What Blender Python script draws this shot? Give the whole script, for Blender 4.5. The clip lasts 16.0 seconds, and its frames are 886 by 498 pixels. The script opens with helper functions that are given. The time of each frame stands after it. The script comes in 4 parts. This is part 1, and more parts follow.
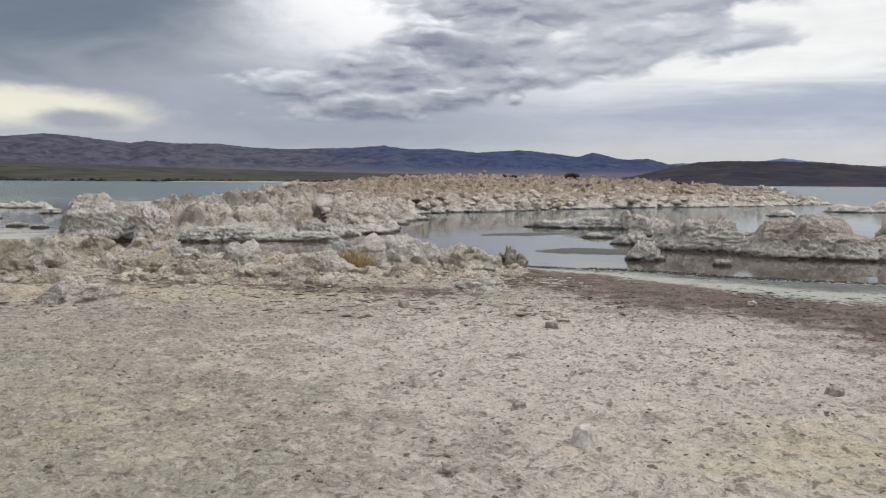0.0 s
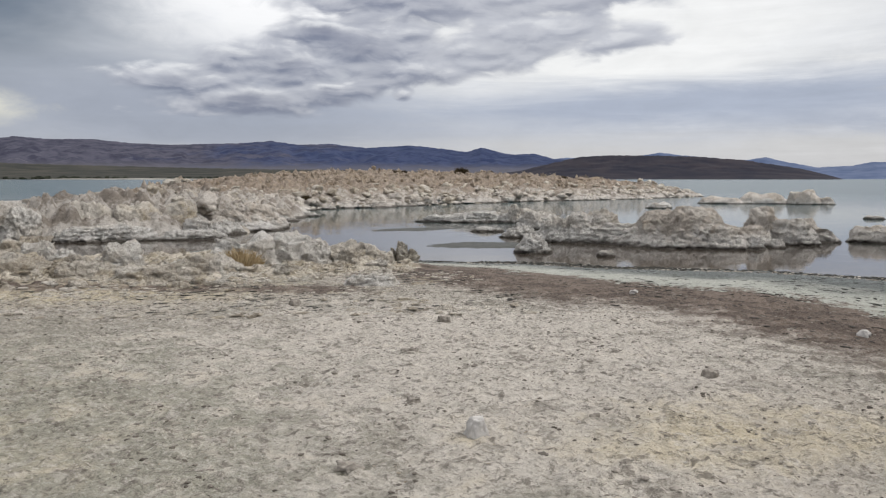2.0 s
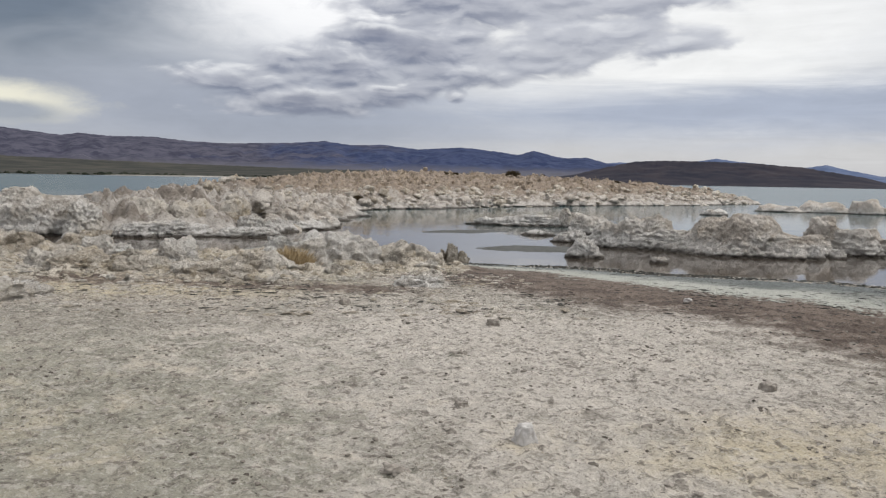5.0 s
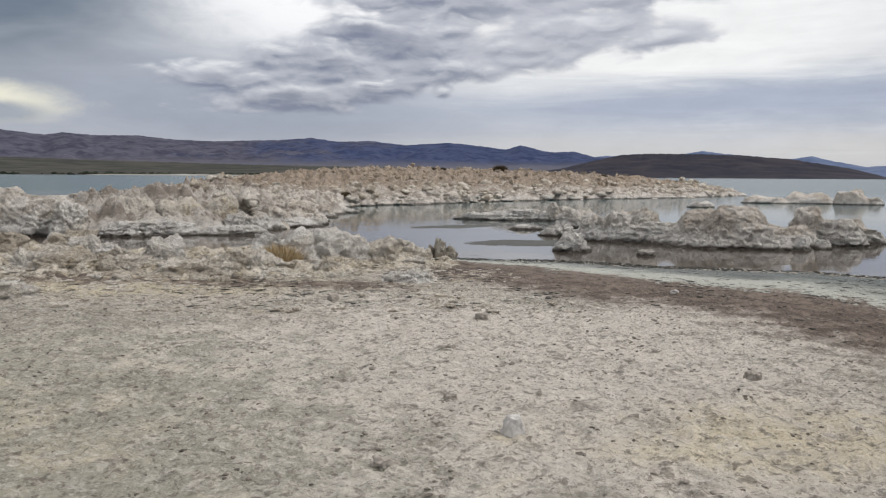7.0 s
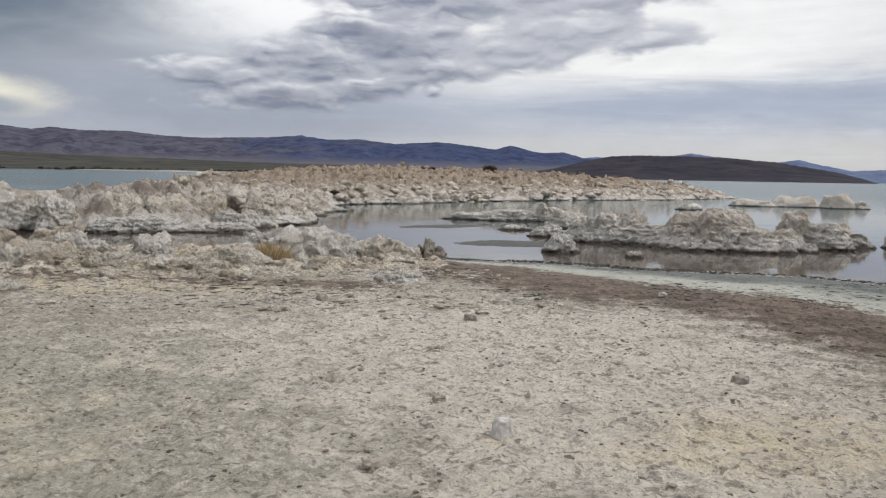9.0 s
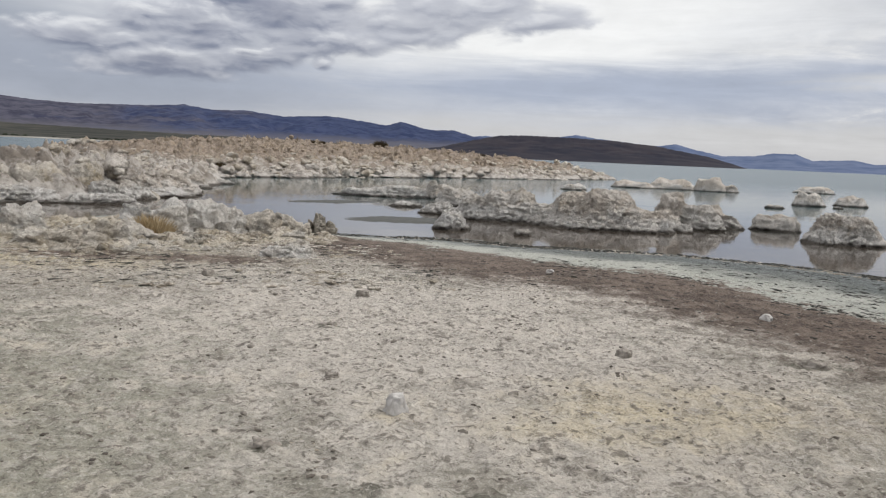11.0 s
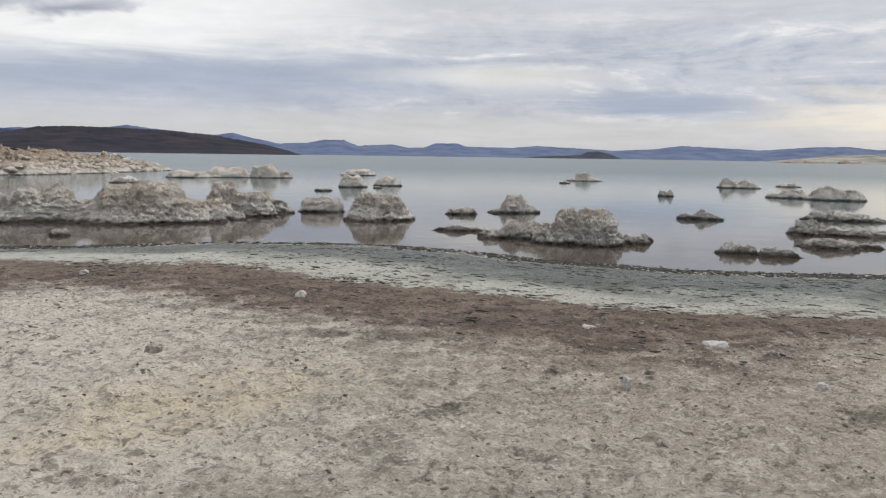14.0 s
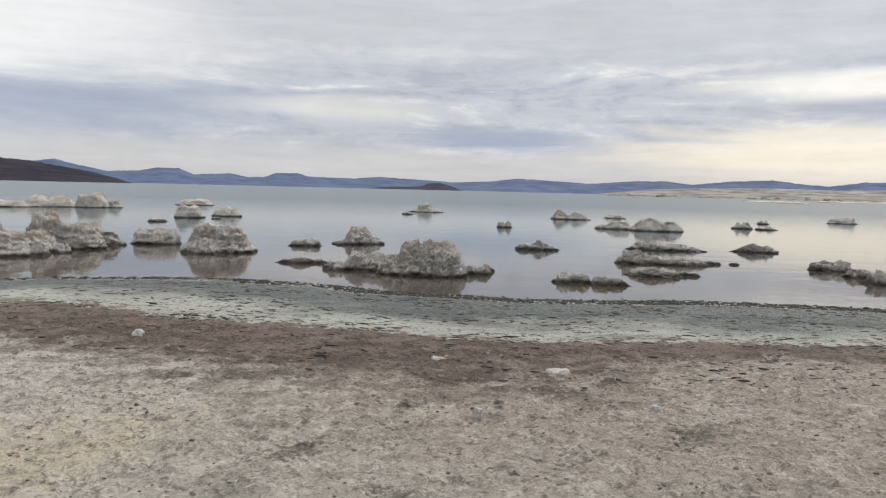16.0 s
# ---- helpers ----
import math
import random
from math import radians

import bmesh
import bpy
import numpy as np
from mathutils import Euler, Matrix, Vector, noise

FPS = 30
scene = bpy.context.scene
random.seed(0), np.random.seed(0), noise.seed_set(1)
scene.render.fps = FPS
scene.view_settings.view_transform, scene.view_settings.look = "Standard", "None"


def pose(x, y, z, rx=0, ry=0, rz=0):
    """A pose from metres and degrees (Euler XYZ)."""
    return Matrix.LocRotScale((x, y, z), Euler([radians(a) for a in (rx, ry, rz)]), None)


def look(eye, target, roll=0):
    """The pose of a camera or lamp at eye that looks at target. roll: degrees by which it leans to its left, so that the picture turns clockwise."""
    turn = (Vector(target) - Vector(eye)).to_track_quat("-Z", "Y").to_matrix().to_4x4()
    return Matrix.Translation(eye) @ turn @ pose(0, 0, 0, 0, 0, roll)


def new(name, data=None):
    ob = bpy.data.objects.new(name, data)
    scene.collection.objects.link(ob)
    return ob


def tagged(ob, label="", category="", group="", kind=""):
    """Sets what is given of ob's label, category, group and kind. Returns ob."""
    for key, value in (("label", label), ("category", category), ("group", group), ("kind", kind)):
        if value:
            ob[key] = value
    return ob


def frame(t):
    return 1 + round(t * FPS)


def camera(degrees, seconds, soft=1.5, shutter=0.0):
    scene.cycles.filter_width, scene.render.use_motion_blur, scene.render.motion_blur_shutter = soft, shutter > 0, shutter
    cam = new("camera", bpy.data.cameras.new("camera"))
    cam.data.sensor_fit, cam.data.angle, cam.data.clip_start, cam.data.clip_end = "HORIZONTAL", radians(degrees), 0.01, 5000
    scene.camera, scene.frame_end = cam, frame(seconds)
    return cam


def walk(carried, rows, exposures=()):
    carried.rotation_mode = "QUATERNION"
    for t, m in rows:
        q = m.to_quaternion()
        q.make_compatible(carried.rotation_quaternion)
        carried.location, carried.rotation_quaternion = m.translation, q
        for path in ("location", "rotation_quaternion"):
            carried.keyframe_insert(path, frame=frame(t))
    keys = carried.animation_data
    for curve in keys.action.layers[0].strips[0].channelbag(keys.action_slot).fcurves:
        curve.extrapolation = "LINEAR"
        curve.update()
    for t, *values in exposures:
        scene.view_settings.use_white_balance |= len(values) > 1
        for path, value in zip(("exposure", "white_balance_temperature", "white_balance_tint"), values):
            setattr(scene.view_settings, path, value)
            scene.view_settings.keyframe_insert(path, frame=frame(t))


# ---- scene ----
EYE = 2.2


def step(t, yaw, pitch, roll, dx, dy, dz):
    """A row of the walk: heading clockwise from +y, tilt and lean in degrees, and the small sway of the arm."""
    eye = Vector((dx, dy, EYE + dz))
    a, b = radians(yaw), radians(pitch)
    return t, look(eye, eye + Vector((math.sin(a) * math.cos(b), math.cos(a) * math.cos(b), math.sin(b))), roll)


cam = camera(58.1, 16.0, soft=1.2)
walk(cam, [
    step(0, 0.00, -4.76, 0.45, -0.061, 0.007, -0.008),
    step(0.5, 2.57, -4.78, 0.30, -0.072, 0.011, -0.009),
    step(1, 5.39, -5.39, 0.12, -0.056, 0.018, -0.013),
    step(1.5, 7.08, -5.13, 0.21, -0.072, 0.002, -0.003),
    step(2, 7.81, -5.06, 0.02, -0.060, 0.004, -0.004),
    step(2.5, 8.38, -4.79, 0.04, -0.066, 0.021, -0.004),
    step(3, 3.75, -5.20, 0.91, -0.102, 0.039, -0.005),
    step(3.5, -0.66, -4.74, 0.94, -0.094, 0.031, -0.006),
    step(4, 1.07, -4.66, 1.62, -0.074, 0.028, -0.007),
    step(4.5, 3.79, -5.04, 1.39, -0.058, 0.025, -0.005),
    step(4.7, 4.07, -4.92, 1.21, -0.069, 0.068, -0.006),
    step(7, 5.07, -5.25, 0.35, -0.059, 0.029, -0.012),
    step(7.5, 6.22, -5.26, 0.66, -0.057, 0.011, 0.000),
    step(8, 5.34, -5.49, 1.42, -0.054, 0.023, -0.012),
    step(8.2, 5.46, -5.22, 1.28, -0.057, 0.027, 0.003),
    step(10.3, 8.49, -5.97, 1.51, -0.082, 0.039, 0.005),
    step(10.5, 10.59, -6.25, 1.73, -0.080, 0.042, -0.012),
    step(11, 13.91, -6.74, 2.54, -0.105, 0.089, -0.008),
    step(11.5, 15.93, -6.15, 0.94, -0.050, 0.046, 0.008),
    step(12, 24.16, -5.28, 0.96, 0.015, 0.013, 0.011),
    step(12.5, 29.34, -5.14, 0.57, 0.057, 0.011, -0.001),
    step(13, 33.97, -5.37, 0.51, 0.112, -0.022, -0.004),
    step(13.5, 39.56, -5.86, 1.06, 0.174, -0.085, 0.026),
    step(14, 44.46, -6.64, 0.81, 0.215, -0.111, -0.007),
    step(14.5, 49.58, -6.11, 0.72, 0.234, -0.112, 0.010),
    step(15, 52.80, -6.17, 1.08, 0.230, -0.081, 0.001),
    step(15.5, 56.71, -4.96, 1.33, 0.159, -0.097, 0.035),
    step(16, 55.71, -4.25, 1.37, 0.153, -0.071, 0.030),
])

# ---- sky, sun ----
SUN_AZ, SUN_EL = 105.0, 44.0
world = bpy.data.worlds.new("overcast_sky")
scene.world = world
world.use_nodes = True
WN, WL = world.node_tree.nodes, world.node_tree.links
WN.clear()


def wire(links, value, socket):
    if isinstance(value, (int, float)):
        socket.default_value = value
    elif isinstance(value, tuple):
        socket.default_value = (*value, 1.0) if len(value) == 3 else value
    else:
        links.new(value, socket)


def wmath(op, a, b=0.0, c=0.0):
    n = WN.new("ShaderNodeMath")
    n.operation = op
    wire(WL, a, n.inputs[0]), wire(WL, b, n.inputs[1]), wire(WL, c, n.inputs[2])
    return n.outputs[0]


def wsmooth(value, lo, hi, a=0.0, b=1.0):
    n = WN.new("ShaderNodeMapRange")
    n.interpolation_type = "SMOOTHSTEP"
    wire(WL, value, n.inputs["Value"])
    for key, v in (("From Min", lo), ("From Max", hi), ("To Min", a), ("To Max", b)):
        n.inputs[key].default_value = v
    return n.outputs["Result"]


def wmix(fac, a, b):
    n = WN.new("ShaderNodeMix")
    n.data_type = "RGBA"
    wire(WL, fac, n.inputs["Factor"]), wire(WL, a, n.inputs[6]), wire(WL, b, n.inputs[7])
    return n.outputs[2]


def wnoise(su, sv, detail, rough, seed, distort=0.0, above=0.0):
    c = WN.new("ShaderNodeCombineXYZ")
    wire(WL, wmath("MULTIPLY", AZ, su), c.inputs[0])
    wire(WL, wmath("MULTIPLY", wmath("ADD", EL, above), sv), c.inputs[1])
    c.inputs[2].default_value = seed
    n = WN.new("ShaderNodeTexNoise")
    n.inputs["Scale"].default_value, n.inputs["Detail"].default_value = 1.0, detail
    n.inputs["Roughness"].default_value, n.inputs["Distortion"].default_value = rough, distort
    WL.new(c.outputs[0], n.inputs["Vector"])
    return wmath("SUBTRACT", n.outputs["Fac"], 0.5)


coord = WN.new("ShaderNodeTexCoord")
axes = WN.new("ShaderNodeSeparateXYZ")
WL.new(coord.outputs["Generated"], axes.inputs[0])
AZ = wmath("MULTIPLY", wmath("ARCTAN2", axes.outputs[0], axes.outputs[1]), 57.2958)
EL = wmath("MULTIPLY", wmath("ARCSINE", axes.outputs[2]), 57.2958)
FINE = wnoise(0.35, 0.8, 7.0, 0.62, 3.0, 0.4)
BROAD = wnoise(0.07, 0.28, 4.0, 0.55, 11.0, 0.6)
STREAK = wnoise(0.10, 0.95, 5.0, 0.6, 23.0, 0.5)


def wpuff(su, sv, seed, above=0.0):
    """Rounded heaps, like the tops of cumulus: cells warped by noise, high in their middles."""
    c = WN.new("ShaderNodeCombineXYZ")
    wire(WL, wmath("MULTIPLY_ADD", FINE, 1.3, wmath("MULTIPLY", AZ, su)), c.inputs[0])
    wire(WL, wmath("MULTIPLY_ADD", BROAD, 1.0, wmath("MULTIPLY", wmath("ADD", EL, above), sv)), c.inputs[1])
    c.inputs[2].default_value = seed
    n = WN.new("ShaderNodeTexVoronoi")
    n.feature = "SMOOTH_F1"
    n.inputs["Scale"].default_value, n.inputs["Detail"].default_value, n.inputs["Roughness"].default_value = 1.0, 1.6, 0.45
    n.inputs["Smoothness"].default_value = 0.35
    WL.new(c.outputs[0], n.inputs["Vector"])
    return wmath("SUBTRACT", 0.45, n.outputs["Distance"])


sky = WN.new("ShaderNodeTexSky")
sky.sky_type, sky.sun_disc = "NISHITA", False
sky.sun_elevation, sky.sun_rotation = radians(SUN_EL), radians(SUN_AZ)
clear = WN.new("ShaderNodeVectorMath")
clear.operation = "SCALE"
WL.new(sky.outputs[0], clear.inputs[0])
clear.inputs["Scale"].default_value = 0.10

# the cloud sheet: pale at the horizon, brighter overhead
SHEET = wmix(wsmooth(EL, -2.0, 16.0), (0.51, 0.53, 0.59), (0.74, 0.755, 0.79))
SHEET = wmix(wsmooth(EL, 14.0, 60.0), SHEET, (1.22, 1.20, 1.18))


def cloud(az, el, half_w, half_h, colour, soft, ragged=0.0, tilt=0.0, shape=None, amount=1.0):
    """One cloud or gap in the sheet: a soft-edged oval whose edge is torn by noise."""
    global SHEET
    u = wmath("SUBTRACT", AZ, az)
    v = wmath("SUBTRACT", wmath("SUBTRACT", EL, el), wmath("MULTIPLY", u, tilt))
    u, v = wmath("DIVIDE", u, half_w), wmath("DIVIDE", v, half_h)
    r = wmath("SQRT", wmath("ADD", wmath("MULTIPLY", u, u), wmath("MULTIPLY", v, v)))
    r = wmath("MULTIPLY_ADD", shape or FINE, ragged, r)
    SHEET = wmix(wsmooth(r, 1.0 - soft, 1.0 + soft, amount, 0.0), SHEET, colour)


cloud(62, 12, 34, 6, (0.62, 0.63, 0.66), 0.6, 1.2, 0.0, BROAD)
VEIL = wmath("ADD", wnoise(0.075, 0.42, 6.0, 0.6, 47.0, 0.9), wmath("MULTIPLY", FINE, 0.35))
TORN = wmix(wsmooth(VEIL, -0.16, 0.02), (0.35, 0.395, 0.51), (0.56, 0.58, 0.645))
TORN = wmix(wsmooth(VEIL, 0.02, 0.18), TORN, (0.90, 0.88, 0.85))
cloud(66, 5.0, 36, 4.2, TORN, 0.5, 0.8, 0.0, BROAD, 0.75)
cloud(-32, 13, 20, 8.0, (0.165, 0.20, 0.255), 0.55, 0.8, -0.05, BROAD)
cloud(-9, 4.2, 15, 3.2, (0.36, 0.39, 0.47), 0.7, 0.8, 0.0, BROAD)
cloud(-27, 4.6, 6.5, 1.15, (0.86, 0.83, 0.70), 0.45, 1.0, -0.03, FINE)
cloud(-24.3, 3.85, 2.8, 0.65, (0.36, 0.39, 0.45), 0.5, 0.8)
cloud(-4, 13.0, 8.5, 4.2, (1.02, 1.02, 1.03), 0.6, 0.9)
cloud(20, 9.5, 16, 4.6, (0.93, 0.93, 0.925), 0.6, 0.9, 0.0, BROAD)
cloud(25, 5.0, 20, 1.5, (0.43, 0.475, 0.585), 0.75, 1.4, 0.02, STREAK)
cloud(45, 1.7, 40, 1.2, (0.62, 0.62, 0.635), 0.6, 1.4, 0.0, STREAK)
# the long heap of cumulus: bearing, height, half width, half height, tilt
HEAPS = ((-10.6, 6.75, 4.2, 0.9, 0.0), (-3.4, 7.7, 5.4, 1.7, 0.0), (-5.8, 5.5, 6.0, 1.15, 0.05), (-0.4, 6.0, 4.0, 1.0, 0.05), (2.6, 9.2, 6.0, 2.0, 0.0),
         (4.8, 7.7, 6.2, 1.3, 0.06), (11.0, 8.7, 5.5, 1.4, 0.09), (14.0, 10.0, 5.6, 1.6, 0.08), (20.2, 9.4, 3.0, 0.9, 0.12), (8.0, 12.4, 11.0, 2.0, 0.0),
         (-1.0, 10.2, 3.0, 0.9, 0.0), (18.0, 12.4, 6.0, 1.2, 0.1), (5.0, 6.0, 0.8, 0.55, 0.0))


def heap_field(above):
    """How thick the heap is at a place in the sky, or a little above it."""
    height, out = wmath("ADD", EL, above), -1.0
    for az, el, half_w, half_h, tilt in HEAPS:
        u = wmath("SUBTRACT", AZ, az)
        v = wmath("MULTIPLY_ADD", u, -tilt, wmath("SUBTRACT", height, el))
        u, v = wmath("MULTIPLY", u, 1 / half_w), wmath("MULTIPLY", v, 1 / half_h)
        r = wmath("SQRT", wmath("MULTIPLY_ADD", u, u, wmath("MULTIPLY", v, v)))
        out = wmath("SMOOTH_MAX", out, wmath("SUBTRACT", 1.0, r), 0.25)
    rough = wmath("ADD", wmath("MULTIPLY", wnoise(0.32, 0.88, 6.0, 0.50, 61.0, 0.5, above), 1.5), wmath("MULTIPLY", wpuff(0.32, 0.85, 31.0, above), 0.5))
    return wmath("ADD", out, rough)


THICK, OVER = heap_field(0.0), heap_field(0.42)
CREST = wmath("SUBTRACT", THICK, OVER)
HEAP = wmix(wsmooth(CREST, -0.55, 0.20), (0.22, 0.24, 0.32), (0.50, 0.515, 0.575))
HEAP = wmix(wsmooth(CREST, 0.10, 0.65), HEAP, (0.78, 0.79, 0.82))
HEAP = wmix(wmath("MULTIPLY", wsmooth(THICK, 0.25, 0.95), wsmooth(AZ, -1.0, 8.0, 0.85, 0.15)), HEAP, (0.21, 0.225, 0.305))
HEAP = wmix(wsmooth(AZ, 1.0, 14.0, 0.0, 0.4), HEAP, (0.66, 0.67, 0.71))
SHEET = wmix(wsmooth(THICK, -0.55, 0.10), SHEET, HEAP)
cloud(60, 3.6, 6, 0.8, (0.40, 0.45, 0.57), 0.6, 1.8, 0.0, STREAK)
cloud(48, 5.5, 7, 0.8, (0.72, 0.71, 0.70), 0.6, 2.0, 0.0, STREAK)
cloud(84, 2.9, 14, 1.7, (0.98, 0.89, 0.76), 0.6, 1.6, 0.0, STREAK)
cloud(86, 7.4, 10, 1.0, (1.0, 0.97, 0.90), 0.5, 1.4, 0.03, STREAK)
cloud(88, 5.6, 9, 0.7, (0.46, 0.48, 0.56), 0.6, 1.4, 0.0, STREAK)

grain = wmath("MULTIPLY_ADD", STREAK, wsmooth(AZ, 5.0, 45.0, 0.10, 0.38), 1.0)
grain = wmath("MULTIPLY_ADD", FINE, 0.18, grain)
toned = WN.new("ShaderNodeVectorMath")
toned.operation = "SCALE"
WL.new(SHEET, toned.inputs[0]), WL.new(grain, toned.inputs["Scale"])
bg = WN.new("ShaderNodeBackground")
WL.new(wmix(0.93, clear.outputs[0], toned.outputs[0]), bg.inputs["Color"])
bg.inputs["Strength"].default_value = 1.0
WL.new(bg.outputs[0], WN.new("ShaderNodeOutputWorld").inputs["Surface"])

sun = new("sun", bpy.data.lights.new("sun", "SUN"))
sun.data.energy, sun.data.angle, sun.data.color = 1.7, radians(16), (1.0, 0.96, 0.90)
sa, se = radians(SUN_AZ), radians(SUN_EL)
sun.matrix_world = look((80 * math.sin(sa) * math.cos(se), 80 * math.cos(sa) * math.cos(se), 80 * math.sin(se)), (0, 0, 0))


# ---- noise in arrays ----
RNG = np.random.RandomState(7)
PERM = np.concatenate([RNG.permutation(256)] * 3)
GRAD = RNG.normal(size=(256, 3))
GRAD /= np.linalg.norm(GRAD, axis=1)[:, None]


def perlin(p):
    """Gradient noise, about -0.8 to 0.8, at an array of points (n, 3)."""
    i = np.floor(p).astype(int)
    f = p - i
    u = f * f * f * (f * (f * 6 - 15) + 10)
    i &= 255
    out = 0.0
    for a in (0, 1):
        for b in (0, 1):
            for c in (0, 1):
                g = GRAD[PERM[PERM[PERM[i[:, 0] + a] + i[:, 1] + b] + i[:, 2] + c]]
                w = (u[:, 0] if a else 1 - u[:, 0]) * (u[:, 1] if b else 1 - u[:, 1]) * (u[:, 2] if c else 1 - u[:, 2])
                out = out + w * ((f - (a, b, c)) * g).sum(1)
    return out * 1.5


def fbm(p, octaves=4, gain=0.5):
    out, amp = 0.0, 1.0
    for k in range(octaves):
        out = out + amp * perlin(p * 2.03 ** k + 17.3 * k)
        amp *= gain
    return out


def billow(p, octaves=3, gain=0.5):
    """Rounded knobs with sharp creases between them."""
    out, amp = 0.0, 1.0
    for k in range(octaves):
        out = out + amp * (np.abs(perlin(p * 2.1 ** k + 31.7 * k)) * 2.0 - 0.45)
        amp *= gain
    return out


def smooth(x, lo, hi):
    t = np.clip((x - lo) / (hi - lo), 0, 1)
    return t * t * (3 - 2 * t)


# ---- materials ----
class Mat:
    """A node material in the making: helpers return sockets."""

    def __init__(self, name):
        self.m = bpy.data.materials.new(name)
        self.m.use_nodes = True
        self.n, self.l = self.m.node_tree.nodes, self.m.node_tree.links
        self.bsdf = self.n["Principled BSDF"]
        self.pos = self.n.new("ShaderNodeNewGeometry").outputs["Position"]
        self.random = None

    def noise(self, scale, detail=4.0, rough=0.55, distort=0.0, stretch=None):
        n = self.n.new("ShaderNodeTexNoise")
        n.inputs["Scale"].default_value, n.inputs["Detail"].default_value = scale, detail
        n.inputs["Roughness"].default_value, n.inputs["Distortion"].default_value = rough, distort
        src = self.pos
        if stretch:
            v = self.n.new("ShaderNodeVectorMath")
            v.operation = "MULTIPLY"
            self.l.new(src, v.inputs[0])
            v.inputs[1].default_value = stretch
            src = v.outputs[0]
        self.l.new(src, n.inputs["Vector"])
        return n.outputs["Fac"]

    def cells(self, scale, feature="F1"):
        n = self.n.new("ShaderNodeTexVoronoi")
        n.feature = feature
        n.inputs["Scale"].default_value = scale
        self.l.new(self.pos, n.inputs["Vector"])
        return n.outputs["Distance"]

    def height(self):
        n = self.n.new("ShaderNodeSeparateXYZ")
        self.l.new(self.pos, n.inputs[0])
        return n.outputs[2]

    def attr(self, name):
        n = self.n.new("ShaderNodeAttribute")
        n.attribute_name = name
        return n.outputs["Fac"]

    def each(self):
        return self.n.new("ShaderNodeObjectInfo").outputs["Random"]

    def math(self, op, a, b=0.0, c=0.0):
        n = self.n.new("ShaderNodeMath")
        n.operation = op
        wire(self.l, a, n.inputs[0]), wire(self.l, b, n.inputs[1]), wire(self.l, c, n.inputs[2])
        return n.outputs[0]

    def ramp(self, value, lo, hi, a=0.0, b=1.0):
        n = self.n.new("ShaderNodeMapRange")
        n.interpolation_type = "SMOOTHSTEP"
        wire(self.l, value, n.inputs["Value"])
        for key, v in (("From Min", lo), ("From Max", hi), ("To Min", a), ("To Max", b)):
            n.inputs[key].default_value = v
        return n.outputs["Result"]

    def mix(self, fac, a, b):
        n = self.n.new("ShaderNodeMix")
        n.data_type = "RGBA"
        wire(self.l, fac, n.inputs["Factor"]), wire(self.l, a, n.inputs[6]), wire(self.l, b, n.inputs[7])
        return n.outputs[2]

    def bump(self, height, distance, strength=1.0, under=None):
        n = self.n.new("ShaderNodeBump")
        n.inputs["Distance"].default_value, n.inputs["Strength"].default_value = distance, strength
        wire(self.l, height, n.inputs["Height"])
        if under:
            self.l.new(under, n.inputs["Normal"])
        return n.outputs[0]

    def done(self, colour, rough=0.9, normal=None, specular=0.3):
        wire(self.l, colour, self.bsdf.inputs["Base Color"])
        wire(self.l, rough, self.bsdf.inputs["Roughness"])
        self.bsdf.inputs["Specular IOR Level"].default_value = specular
        if normal:
            self.l.new(normal, self.bsdf.inputs["Normal"])
        return self.m


def tufa_material(name, pale, mid, dark, ochre, wet_top, ochre_amount=0.5, crust=0.0):
    k = Mat(name)
    broad, fine, pits = k.noise(0.9, 6, 0.62, 0.5), k.noise(5.0, 6, 0.68, 0.4), k.noise(17.0, 5, 0.68, 0.2)
    col = k.mix(k.ramp(broad, 0.40, 0.58), mid, pale)
    col = k.mix(k.ramp(k.noise(1.5, 5, 0.6, 0.8), 0.52, 0.68, 0.0, ochre_amount), col, ochre)
    if crust:
        # salt crust up to an older lake level
        rim = k.math("MULTIPLY_ADD", k.math("SUBTRACT", k.noise(1.0, 6, 0.68, 0.5), 0.5), 1.7, k.height())
        col = k.mix(k.ramp(rim, crust - 0.16, crust + 0.12, 0.7, 0.0), col, (0.70, 0.685, 0.665))
    col = k.mix(k.ramp(k.noise(2.4, 6, 0.68, 0.6), 0.56, 0.66, 0.0, 0.55), col, tuple(0.6 * c for c in mid))
    col = k.mix(k.ramp(fine, 0.57, 0.67, 0.0, 0.65), col, dark)
    col = k.mix(k.ramp(pits, 0.56, 0.68, 0.0, 0.65), col, dark)
    col = k.mix(k.ramp(pits, 0.34, 0.45, 0.55, 0.0), col, tuple(min(0.8, 1.2 * c) for c in pale))
    col = k.mix(k.ramp(k.each(), 0.0, 1.0, 0.0, 0.3), col, mid)
    # the thin damp rim at the waterline, uneven in height
    line = k.math("MULTIPLY_ADD", k.noise(3.0, 5, 0.65), -0.22, k.height())
    col = k.mix(k.ramp(line, wet_top - 0.10, wet_top + 0.03, 0.9, 0.0), col, (0.05, 0.040, 0.030))
    nrm = k.bump(k.noise(5.5, 8, 0.74, 0.3), 0.16)
    nrm = k.bump(k.noise(13.0, 6, 0.7, 0.2), 0.07, 1.0, nrm)
    nrm = k.bump(pits, 0.03, 1.0, nrm)
    return k.done(col, 0.92, nrm, 0.2)


